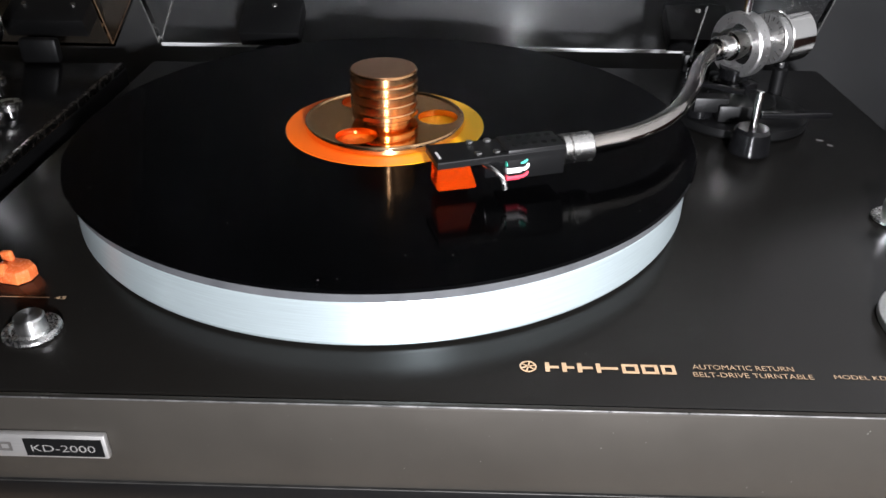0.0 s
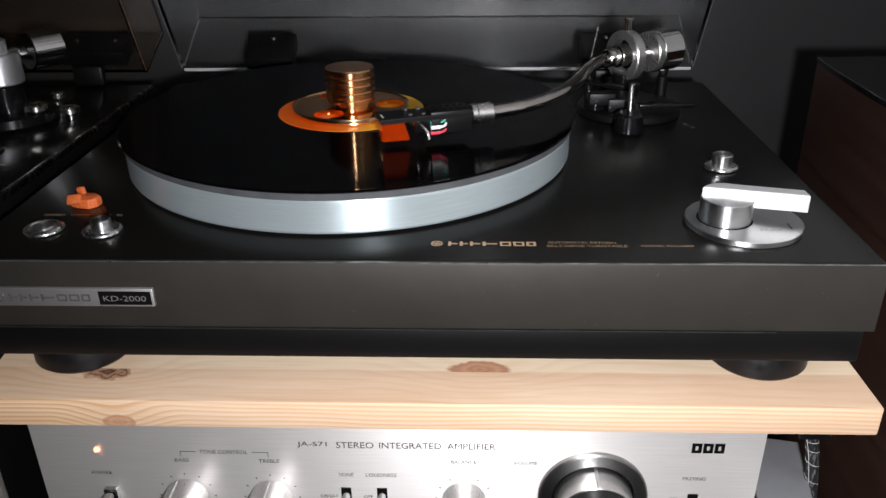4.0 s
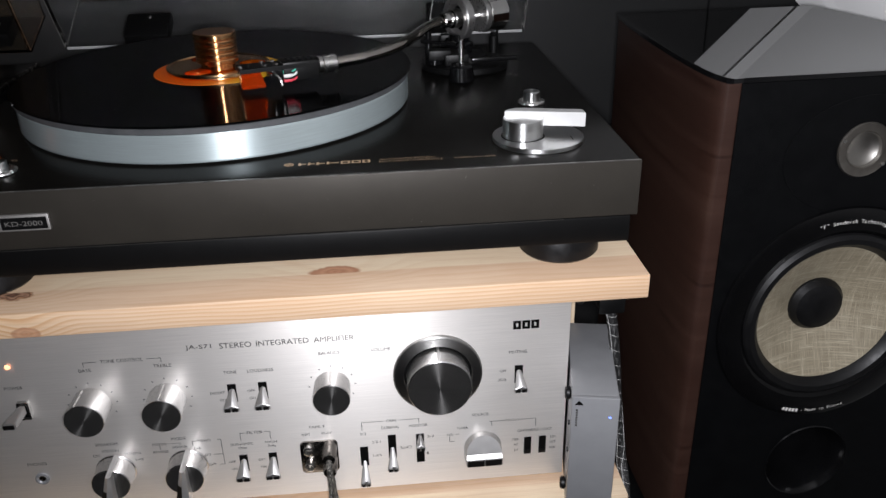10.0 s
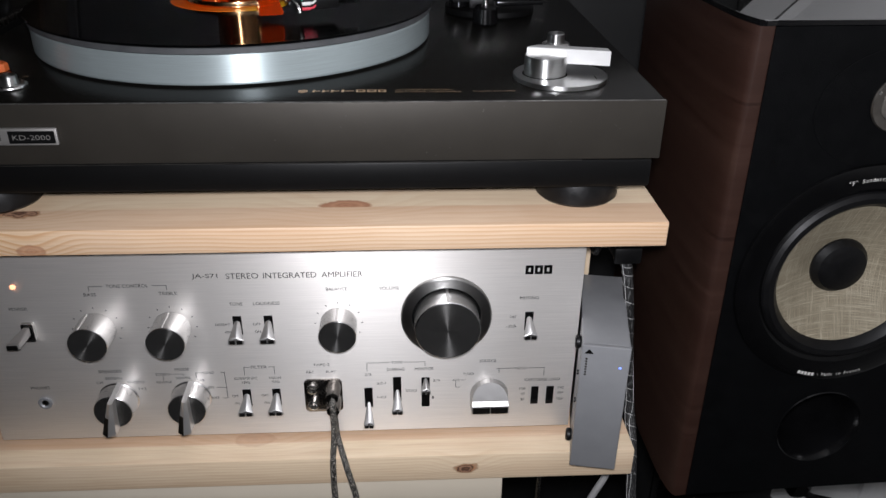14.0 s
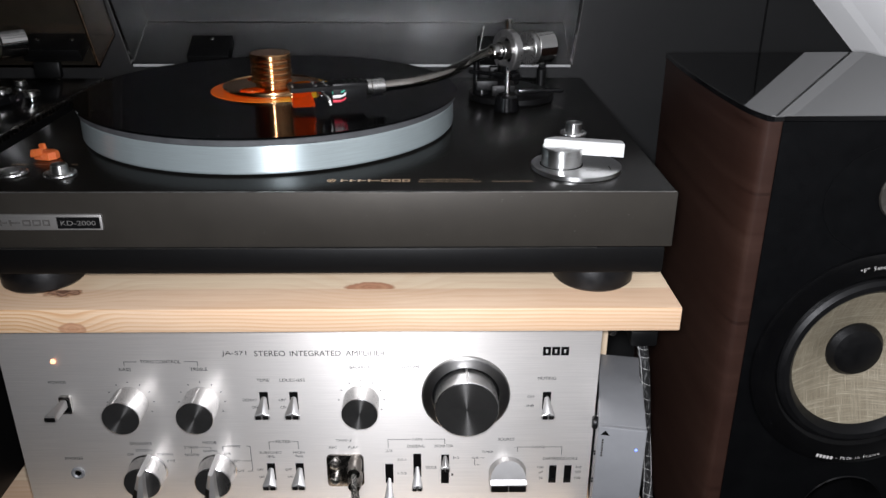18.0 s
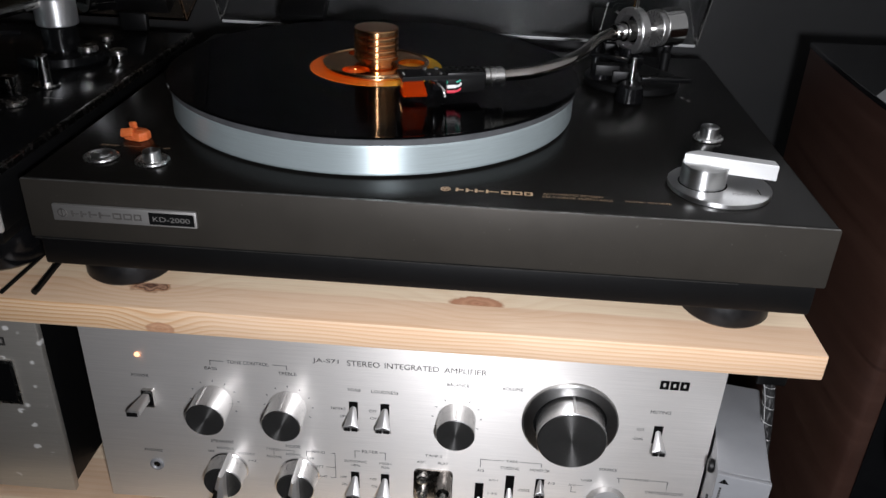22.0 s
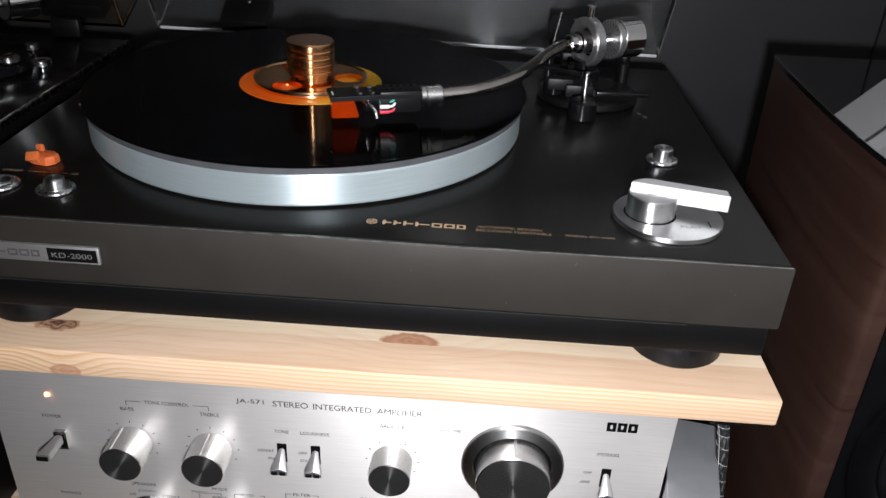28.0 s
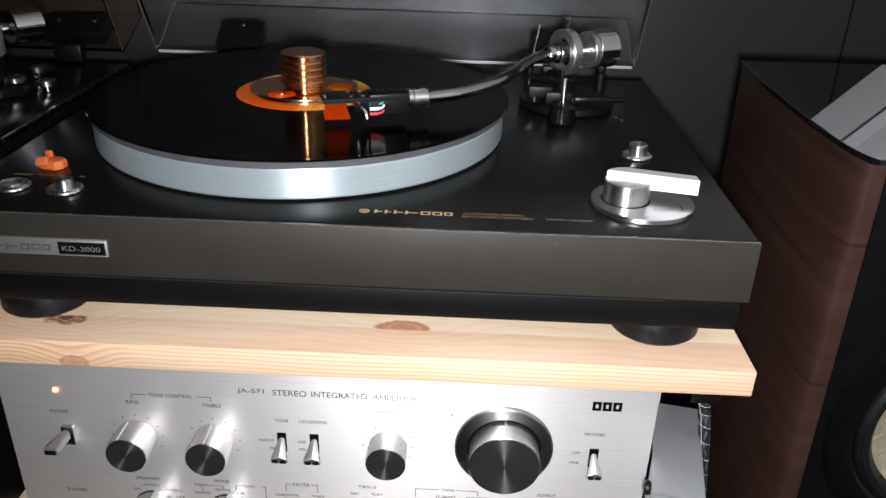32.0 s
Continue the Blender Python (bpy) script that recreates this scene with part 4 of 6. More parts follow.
# arm rest, lift and anti-skating parts
part("lift_platform", box(0.1340, 0.1540, 0.4610, 0.4720, 1.1190, 1.1280, 0.001), BLACK, ta)
part("lift_bar", tube([(0.128, 0.470, 1.1350), (0.142, 0.462, 1.1352), (0.158, 0.452, 1.1350)], 0.0018, 8, None, 4), GLOSS, ta)
part("arm_rest_post", rod(0.0030, 0.0070, 0.0400, (0.1345, 0.4720, PT), seg=16), GLOSS, ta)
part("arm_rest_clip", tube([(0.1300, 0.4700, 1.1440), (0.1310, 0.4720, 1.1470), (0.1345, 0.4740, 1.1480), (0.1390, 0.4760, 1.1470)], 0.0018, 8, None, 5), GLOSS, ta)
part("hanging_wire", tube([(0.1360, 0.4960, 1.1080), (0.1372, 0.4960, 1.1400), (0.1420, 0.4960, 1.1720)], 0.0007, 6, None, 4), DULL, ta, "thin upright wire")
part("lift_knob", lathe([(0, 0.0002), (0.0105, 0.0002), (0.0115, 0.0015), (0.0100, 0.0130), (0.0085, 0.0150), (0, 0.0150)], (0.1600, 0.4330, PT), seg=36), GLOSS, tt, "round black cueing knob")
part("lift_stem", rod(0.0022, 0.0150, 0.0360, (0.1600, 0.4330, PT), seg=16, bev=0.0005), CHROME, tt)
part("cue_lever", moved(box(0.0, 0.0420, -0.0035, 0.0035, -0.0018, 0.0018, 0.0008), Matrix.Translation((0.1720, 0.4600, 1.1190)) @ Matrix.Rotation(radians(4), 4, "Z")), GLOSS, tt, "flat metal cueing lever")
part("skating_dial", rod(0.0080, 0.0072, 0.0160, (0.1400, 0.4690, PT), seg=32, bev=0.001), GLOSS, tt)
part("base_block", box(0.1480, 0.1700, 0.4580, 0.4880, 1.1142, 1.1245, 0.0015), BLACK, tt)
part("lamp_housing", rod(0.0045, 0.0002, 0.0220, (0.2010, 0.5170, PT), seg=24, bev=0.001), BLACK, tt)
part("lamp_arm", tube([(0.2010, 0.5170, 1.1285), (0.2030, 0.5190, 1.1350), (0.2060, 0.5210, 1.1380)], 0.0036, 10, None, 4), GLOSS, tt)
marks([(-0.0018, 0.0018, -0.0003, 0.0003)], 0.2065, 0.4510, zt, PALEINK, tt, FLAT @ Matrix.Rotation(radians(-40), 4, "Z"))
marks([(-0.0018, 0.0018, -0.0003, 0.0003)], 0.2100, 0.4440, zt, PALEINK, tt, FLAT @ Matrix.Rotation(radians(-40), 4, "Z"))


def raised_lid(parent, x0, x1, y, z, angle, depth, height, material, edge, thick=0.0032):
    """An open dust cover, hinged behind: back wall low down, lid panel rising behind it, and two side walls."""
    m = Matrix.Translation((0, y, z)) @ Matrix.Rotation(radians(-angle), 4, "X")
    top = height - thick - 0.0002
    cover = part("dust_cover", moved(box(x0, x1, -depth, 0, height - thick, height, 0.0008), m), material, parent, "raised clear plastic dust cover", False)
    part("back_wall", moved(box(x0, x1, -thick, 0, 0, top, 0.0006), m), material, cover, "", False)
    part("side_wall", moved(box(x0, x0 + thick, -depth, -thick - 0.0002, 0, top, 0.0006), m), material, cover, "", False)
    part("side_wall", moved(box(x1 - thick, x1, -depth, -thick - 0.0002, 0, top, 0.0006), m), material, cover, "", False)
    # thin strips added as the edge highlights of the side walls and corners
    for sx in (x0, x1 - 0.0006):
        part("side_edge", moved(box(sx, sx + 0.0006, -depth + 0.001, -thick, -0.0010, -0.0002, seg=1), m), edge, cover)
        part("corner_edge", moved(box(sx, sx + 0.0006, -thick - 0.0012, -thick - 0.0003, 0.0005, top - 0.001, seg=1), m), edge, cover)
    for o in (cover, *cover.children):
        o.visible_shadow = False
    return cover


lid = raised_lid(tt, -0.2215, 0.2425, 0.582, 1.1180, 61, 0.345, 0.075, CLEAR, LIDGLINT)
LIDM = Matrix.Translation((0, 0.582, 1.1180)) @ Matrix.Rotation(radians(-61), 4, "X")
# the lower cut edge, with its bright line put in as pale colour
part("cut_edge", moved(box(-0.2195, 0.2405, -0.0031, -0.0001, -0.0012, -0.0002, 0.0003, seg=1), LIDM), CUTGLINT, lid, "cut edge of the dust cover, its highlight as pale colour")
for hx in (-0.139, 0.164):
    hg = part("hinge", moved(box(hx - 0.0215, hx + 0.0215, -0.016, -0.0036, -0.003, 0.031, 0.0012), LIDM), BLACK, tt, "black plastic lid hinge")
    part("hinge_pin", box(hx - 0.010, hx + 0.010, 0.5700, 0.5790, PT + 0.0002, PT + 0.0130, 0.0015), BLACK, tt)
    part("screw", moved(rod(0.0021, 0.0162, 0.0172, (hx + 0.001, 0, 0.024), "-Y", 14, 0.0004), LIDM), DULL, hg)

# ---- the record, its label and clamp ----
rec = thing("vinyl_record", DISC_X, DISC_Y, 1.1335, "black vinyl record with an orange label on the platter", "record")
b = lathe([(0.0505, 1.1336), (0.1532, 1.1336), (0.1540, 1.1343), (0.1532, 1.1351), (0.1495, 1.1347), (0.0505, 1.1347), (0.0505, 1.1336)], C, seg=200)
part("disc", b, VINYL, rec)
part("record_label", lathe([(0.0036, 1.1337), (0.0502, 1.1337), (0.0502, 1.1349), (0.0036, 1.1349), (0.0036, 1.1337)], C, seg=96), LABEL, rec, "orange and yellow paper label")
random.seed(21)
b = bmesh.new()
for i in range(46):
    rr, aa = random.uniform(0.058, 0.147), random.uniform(0, 2 * math.pi)
    sx, sy, r = DISC_X + rr * math.cos(aa), DISC_Y + rr * math.sin(aa), random.uniform(0.00010, 0.00030)
    b.faces.new([b.verts.new((sx + dx * r, sy + dy * r, 1.13485)) for dx, dy in ((-1, 0), (0, -1), (1.2, 0.2), (0.2, 1))])
tagged(part("dust_specks", b, PALEINK, rec, "tiny pale dust specks", False), kind="stuff")
cl = thing("record_clamp", DISC_X, DISC_Y, 1.1351, "polished copper record clamp with ribbed knob on the record", "record clamp")


def holed_disc(r_out, r_hole, holes, ring, z0, z1):
    """A round plate with round holes through it."""
    b = bmesh.new()
    n = 96
    def grid(z):
        loops = [[b.verts.new((r_out * math.cos(2 * math.pi * i / n), r_out * math.sin(2 * math.pi * i / n), z)) for i in range(n)]]
        for a in holes:
            cx, cy = ring * math.cos(radians(a)), ring * math.sin(radians(a))
            loops.append([b.verts.new((cx + r_hole * math.cos(2 * math.pi * i / 28), cy + r_hole * math.sin(2 * math.pi * i / 28), z)) for i in range(28)])
        edges = [b.edges.new((lp[i], lp[(i + 1) % len(lp)])) for lp in loops for i in range(len(lp))]
        bmesh.ops.triangle_fill(b, use_beauty=True, use_dissolve=False, edges=edges)
        return loops
    lo, hi = grid(z0), grid(z1)
    for a, c in zip(lo, hi):
        for i in range(len(a)):
            j = (i + 1) % len(a)
            b.faces.new((a[i], a[j], c[j], c[i]))
    bmesh.ops.recalc_face_normals(b, faces=b.faces)
    return b


part("clamp_base", moved(holed_disc(0.0398, 0.0102, (244, 4, 124), 0.0268, 0.0, 0.0032), Matrix.Translation((DISC_X, DISC_Y, 1.1353))), COPPER, cl, "round copper plate with three holes")
# lip added in lighter copper for the highlight ring round the plate
part("rim", lathe([(0.0384, 0.0033), (0.0388, 0.0039), (0.0395, 0.0041), (0.0402, 0.0037), (0.0404, 0.0028), (0.0404, 0.0004), (0.0399, 0.0002)], (DISC_X, DISC_Y, 1.1353), seg=96), COPPERGLINT, cl, "added lip for the bright highlight round the plate edge")
prof = [(0, 0.0033), (0.0134, 0.0033), (0.0134, 0.0058)]
for k in range(4):
    z = 0.0058 + k * 0.0048
    prof += [(0.0164, z + 0.0004), (0.0169, z + 0.0010), (0.0169, z + 0.0032), (0.0164, z + 0.0038), (0.0155, z + 0.0041), (0.0155, z + 0.0048)]
prof += [(0.0165, 0.0250), (0.0169, 0.0255), (0.0169, 0.0283), (0.0163, 0.0290), (0, 0.0290)]
part("ribbed_knob", lathe(prof, (DISC_X, DISC_Y, 1.1353), seg=64), COPPERSATIN, cl, "ribbed copper grip")
part("knob_cap", rod(0.0160, 0.0291, 0.0294, (DISC_X, DISC_Y, 1.1353), seg=48), COPPERDULL, cl)

sg = thing("stylus_cover", -0.1915, 0.2900, PT, "small orange plastic stylus cover lying on the turntable plinth", "stylus cover")
SGM = Matrix.Translation((-0.1860, 0.2905, PT)) @ Matrix.Rotation(radians(-14), 4, "Z")
part("cover", prism([(-0.0070, -0.0048), (-0.0020, -0.0062), (0.0058, -0.0058), (0.0086, -0.0012), (0.0078, 0.0040), (0.0030, 0.0066), (-0.0040, 0.0060), (-0.0074, 0.0012)], 0.0004, 0.0062, SGM, 0.0020), ORANGE, sg, "rounded orange cap")
part("flap", moved(box(-0.0045, 0.0045, -0.0014, 0.0014, -0.0030, 0.0030, 0.0010), SGM @ Matrix.Translation((-0.0040, -0.0050, 0.0052)) @ Matrix.Rotation(radians(-35), 4, "X") @ Matrix.Rotation(radians(-12), 4, "Y")), ORANGE, sg)
part("tab", moved(box(-0.0026, 0.0026, -0.0014, 0.0014, 0.0, 0.0052, 0.0010), SGM @ Matrix.Translation((-0.0042, 0.0030, 0.0050)) @ Matrix.Rotation(radians(-8), 4, "Y")), ORANGE, sg)

# ---- second turntable on the left ----
t2 = thing("turntable", -0.49, 0.39, BT + 0.0001, "silver turntable with glossy black top and raised smoked lid", "turntable")
QX1 = -0.2460
part("plinth", box(-0.735, QX1, 0.2205, 0.575, 1.0680, 1.1030, 0.0015), BLACK, t2, "black plinth")
part("fascia", box(-0.735, QX1, 0.2160, 0.2203, 1.0680, 1.1065, 0.002), FACE, t2, "satin silver front")
part("top_plate", box(-0.731, QX1 - 0.0035, 0.2207, 0.571, 1.1032, 1.1075, 0.001), GLOSS, t2, "glossy black top plate")
part("edge_strip", box(QX1 - 0.0032, QX1, 0.2207, 0.571, 1.1032, 1.1080, 0.0005), SMOKE, t2)
part("base", box(-0.728, QX1 - 0.006, 0.224, 0.567, 1.0560, 1.0678, 0.002), BLACK, t2)
for fx in (-0.700, -0.2790):
    for fy in (0.262, 0.530):
        part("foot", lathe([(0, 0), (0.027, 0), (0.029, 0.002), (0.029, 0.018), (0.026, 0.0275), (0, 0.0275)], (fx, fy, BT + 0.0001), seg=40), GLOSS, t2)
P2 = 1.1076
part("platter", lathe([(0, 0.0030), (0.1500, 0.0030), (0.1525, 0.0040), (0.1525, 0.0180), (0.1505, 0.0190), (0, 0.0190)], (-0.535, 0.395, P2), seg=96), RIM, t2)
part("mat", rod(0.149, 0.0191, 0.0215, (-0.535, 0.395, P2), seg=80), RUBBER, t2)
B2 = (-0.322, 0.462)
a2 = part("tonearm_base", lathe([(0, 0.0002), (0.036, 0.0002), (0.037, 0.002), (0.036, 0.008), (0.026, 0.0095), (0, 0.0095)], (*B2, P2), seg=56), GLOSS, t2, "round black tonearm base")
part("pivot_post", lathe([(0, 0.0095), (0.0150, 0.0095), (0.0150, 0.0280), (0.0135, 0.0300), (0, 0.0300)], (*B2, P2), seg=48), GLOSS, a2, "black pivot post")
part("pivot_housing", lathe([(0, 0.0301), (0.0165, 0.0301), (0.0170, 0.0310), (0.0170, 0.0520), (0.0160, 0.0530), (0.0095, 0.0532), (0.0095, 0.0620), (0.0085, 0.0628), (0, 0.0628)], (*B2, P2), seg=56), ALU, a2, "silver tonearm pivot")
part("arm_tube", tube([(B2[0] + 0.012, B2[1] + 0.020, P2 + 0.050), (*B2, P2 + 0.050), (-0.335, 0.430, P2 + 0.049), (-0.352, 0.375, P2 + 0.047), (-0.360, 0.330, P2 + 0.045), (-0.385, 0.285, P2 + 0.042)], 0.0045, 14, None, 8), CHROME, a2)
part("counterweight", moved(rod(0.0150, 0.024, 0.050, (0, 0, 0), "X", 40, 0.001), Matrix.Translation((*B2, P2 + 0.050)) @ Matrix.Rotation(radians(55), 4, "Z")), CHROME, a2)
b = bmesh.new()
for k in range(7):
    merge(b, lathe([(0.0048, -0.0015), (0.0060, -0.0012), (0.0060, 0.0012), (0.0048, 0.0015)], (0, 0, 0), "Y", 20), Matrix.Translation((-0.3535, 0.368 - 0.0045 * k, P2 + 0.0472)))
part("grip_rings", b, ALU, a2)
part("lift_post", rod(0.0045, 0.0002, 0.025, (-0.2975, 0.3850, P2), seg=24, bev=0.0006), CHROME, t2)
part("lift_foot", rod(0.0100, 0.0002, 0.0025, (-0.2975, 0.3850, P2), seg=32, bev=0.0006), CHROME, t2)
part("cue_bar", tube([(-0.322, 0.405, P2 + 0.036), (-0.334, 0.398, P2 + 0.036)], 0.002, 8, None, 3), GLOSS, t2)
for kx, ky, kr, kh in ((-0.2965, 0.4560, 0.0085, 0.014), (-0.2740, 0.4640, 0.0075, 0.010), (-0.3000, 0.5000, 0.0060, 0.012)):
    k = part("adjuster", rod(kr * 0.5, 0.0002, kh, (kx, ky, P2), seg=24, bev=0.0005), CHROME, t2)
    part("adjuster_rim", lathe([(kr * 0.5, kh - 0.004), (kr, kh - 0.004), (kr, kh), (kr * 0.5, kh)], (kx, ky, P2), seg=32), DULL, k)
for kx, ky in ((-0.2990, 0.3400), (-0.2800, 0.2640), (-0.3180, 0.2900)):
    k = part("selector_knob", box(kx - 0.0060, kx + 0.0060, ky - 0.0045, ky + 0.0045, P2 + 0.004, P2 + 0.022, 0.0012), CHROME, t2, "square chrome selector knob")
    part("selector_foot", rod(0.0095, 0.0002, 0.0042, (kx, ky, P2), seg=32, bev=0.0006), SMOKE, k)
marks([(-0.007, 0.007, -0.0003, 0.0003)], -0.2790, 0.3580, P2 + 0.0002, PALEINK, t2, FLAT)
raised_lid(t2, -0.725, -0.2545, 0.582, 1.1160, 66, 0.34, 0.062, SMOKED, AMBERGLINT)
LM2 = Matrix.Translation((0, 0.582, 1.1160)) @ Matrix.Rotation(radians(-66), 4, "X")
for hx in (-0.304, -0.66):
    hg = part("hinge", moved(box(hx - 0.030, hx + 0.030, -0.018, -0.0036, 0.006, 0.038, 0.0012), LM2), BLACK, t2, "black hinge plate with two screws")
    part("hinge_barrel", box(hx - 0.014, hx + 0.014, 0.566, 0.5745, P2 + 0.0002, P2 + 0.018, 0.003), BLACK, t2)
    for dx in (-0.018, 0.018):
        part("screw", moved(rod(0.0020, 0.0182, 0.0192, (hx + dx, 0, 0.024), "-Y", 14), LM2), DULL, hg)

# ---- two hex keys on the board ----
for x0, y0, x1, y1, r in ((-0.2522, 0.2095, -0.2505, 0.275, 0.0013), (-0.2315, 0.2110, -0.2375, 0.275, 0.0021)):
    solo("hex_key", tube([(x0, y0, BT + 0.0001 + r), (x0, y0 + 0.004, BT + 0.0001 + r), (x1, y1, BT + 0.0001 + r), (x1 + 0.012, y1 + 0.003, BT + 0.0001 + r)], r, 6, None, 0), BLACK, "black steel hex key lying on the pine board", "hex key", "hex keys", smooth=False)

# ---- integrated amplifier ----
AY0 = 0.2290
AP0, AP1, AZ0, AZ1 = -0.2195, 0.2150, 0.8390, 1.0050
am = thing("amplifier", 0.0, 0.38, 0.8332, "silver stereo amplifier with large knobs on the lower pine board", "amplifier")
part("case", box(AP0 + 0.006, AP1 - 0.006, AY0 + 0.006, 0.560, AZ0 + 0.002, AZ1 - 0.004, 0.001), BLACK, am, "black steel case")
fp = part("front_panel", box(AP0, AP1, AY0, AY0 + 0.0056, AZ0, AZ1, 0.0006), FACE, am, "brushed aluminium front panel")
for fx in (-0.18, 0.18):
    for fy in (0.27, 0.52):
        part("foot", rod(0.014, 0, 0.0078, (fx, fy, 0.8332), seg=28, bev=0.001), RUBBER, am)
PY = AY0 - 0.0004


def say(body, x, z, h=0.0026, w=0.0):
    write(body, x, PY, z, h, w or len(body) * h * 0.92, INK, fp)


def lines(rects):
    for r in rects:
        marks([r], 0, PY, 0, INK, fp, name="printed_line")


for k in (-1, 0, 1):
    marks(hollow(-0.0029, 0.0029, 0.0072, 0.0021), 0.1823 + 0.0066 * k, PY, 0.9806, HOLE, fp)
say("JA-S71", -0.0503, 0.9797, 0.0044, 0.0177)
say("STEREO", -0.0247, 0.9797, 0.0044, 0.0223)
say("INTEGRATED", 0.0081, 0.9797, 0.0044, 0.0367)
say("AMPLIFIER", 0.0442, 0.9797, 0.0044, 0.0286)
say("TONE CONTROL", -0.1040, 0.9733, 0.0028, 0.029)
lines([(-0.1305, -0.1210, 0.9731, 0.9735), (-0.0870, -0.0772, 0.9731, 0.9735), (-0.1305, -0.1301, 0.9698, 0.9731), (-0.0776, -0.0772, 0.9698, 0.9731)])
def labels(rows):
    """Printed words: text, x, z and width; section titles stand a little taller."""
    for body, x, z, w in rows:
        big = z > 0.955 or body in ("PHONES", "SPEAKERS", "MODE", "FILTER", "MONITOR", "SOURCE", "CARTRIDGE LOAD", "DUBBING")
        say(body, x, z, 0.0026 if big else 0.0022, w)


# tone controls and power switch
labels([("BASS", -0.1303, 0.9668, 0.0085), ("TREBLE", -0.0772, 0.9668, 0.0125), ("POWER", -0.1812, 0.9562, 0.0125), ("TONE", -0.0314, 0.9571, 0.0092), ("LOUDNESS", -0.0101, 0.9571, 0.0185), ("DEFEAT", -0.0425, 0.94, 0.0105), ("ON", -0.0395, 0.9335, 0.0042), ("OFF", -0.0185, 0.94, 0.0055), ("ON", -0.0182, 0.9335, 0.0042)])
# phones, speakers and mode
labels([("PHONES", -0.181, 0.8879, 0.0135), ("SPEAKERS", -0.1285, 0.9013, 0.0165), ("SYSTEM-1", -0.127, 0.895, 0.012), ("OFF", -0.1375, 0.8912, 0.005), ("SYSTEM-2", -0.1115, 0.8912, 0.012), ("1+2", -0.1075, 0.885, 0.0055), ("MODE", -0.0765, 0.9018, 0.0105), ("STEREO", -0.091, 0.8975, 0.0105), ("NORMAL", -0.0765, 0.894, 0.011), ("REVERSE", -0.091, 0.8905, 0.011), ("MONO", -0.0584, 0.8982, 0.0095), ("L+R", -0.064, 0.8915, 0.005), ("LEFT", -0.058, 0.8845, 0.006), ("RIGHT", -0.0565, 0.875, 0.008)])
# filters, balance and volume
labels([("FILTER", -0.0207, 0.9022, 0.0115), ("SUBSONIC", -0.0312, 0.8922, 0.017), ("18Hz", -0.0312, 0.8885, 0.006), ("HIGH", -0.0096, 0.8922, 0.0085), ("7kHz", -0.0096, 0.8885, 0.006), ("OFF", -0.0405, 0.876, 0.005), ("ON", -0.0398, 0.869, 0.004), ("OFF", -0.0185, 0.876, 0.005), ("ON", -0.0178, 0.869, 0.004), ("BALANCE", 0.0398, 0.9679, 0.015), ("VOLUME", 0.0765, 0.9679, 0.014), ("MUTING", 0.177, 0.9576, 0.0135), ("OFF", 0.166, 0.9415, 0.005), ("-20dB", 0.165, 0.9335, 0.007)])
# tape section
labels([("TAPE-3", 0.025, 0.903, 0.012), ("REC", 0.0167, 0.8965, 0.006), ("PLAY", 0.0322, 0.8965, 0.0075), ("TAPE", 0.081, 0.9036, 0.0085), ("2/3", 0.0592, 0.893, 0.005), ("DUBBING", 0.08, 0.8972, 0.013), ("MONITOR", 0.1014, 0.8972, 0.014), ("2/3-1", 0.069, 0.8845, 0.0065), ("1-2/3", 0.069, 0.8715, 0.0065), ("SOURCE", 0.0915, 0.877, 0.0085), ("2/3", 0.1105, 0.886, 0.005), ("1", 0.108, 0.87, 0.0014)])
# source and cartridge load
labels([("SOURCE", 0.149, 0.9031, 0.0125), ("TUNER", 0.135, 0.8915, 0.0085), ("AUX", 0.1255, 0.886, 0.005), ("PHONO", 0.174, 0.8957, 0.0105), ("CARTRIDGE LOAD", 0.1912, 0.8847, 0.027), ("100", 0.1765, 0.8765, 0.0045), ("47", 0.177, 0.8715, 0.003), ("30", 0.177, 0.866, 0.003), ("330", 0.206, 0.8765, 0.0045), ("OFF", 0.206, 0.8715, 0.0045), ("100", 0.206, 0.866, 0.0045)])
lines([(-0.049, -0.046, 0.898, 0.8984), (-0.0464, -0.046, 0.8744, 0.8984), (-0.05, -0.046, 0.8744, 0.8748), (-0.053, -0.046, 0.8843, 0.8847), (-0.0672, -0.064, 0.898, 0.8984), (-0.0672, -0.0668, 0.894, 0.898), (-0.085, -0.076, 0.8974, 0.8977), (-0.0764, -0.076, 0.8955, 0.8974)])
lines([(-0.0912, -0.0908, 0.8925, 0.8955), (-0.0318, -0.0275, 0.902, 0.9024), (-0.014, -0.0094, 0.902, 0.9024), (-0.0318, -0.0314, 0.8955, 0.902), (-0.0098, -0.0094, 0.8955, 0.902), (0.0586, 0.0755, 0.9034, 0.9038), (0.0865, 0.1022, 0.9034, 0.9038), (0.0586, 0.059, 0.896, 0.9034)])
lines([(0.1018, 0.1022, 0.8995, 0.9034), (0.156, 0.168, 0.8955, 0.8959), (0.18, 0.1922, 0.8955, 0.8959), (0.1918, 0.1922, 0.8885, 0.8955), (0.1576, 0.158, 0.8915, 0.8955), (0.125, 0.1254, 0.879, 0.8845), (0.1254, 0.129, 0.879, 0.8794), (0.129, 0.133, 0.8858, 0.8861)])


def ticks(x, z, r, angles):
    b = bmesh.new()
    for a in angles:
        merge(b, box(-0.0003, 0.0003, PY - 0.00005, PY + 0.00005, r, r + 0.0012), Matrix.Translation((x, 0, z)) @ Matrix.Rotation(radians(a), 4, "Y"))
    part("scale_ticks", b, INK, fp, "", False)


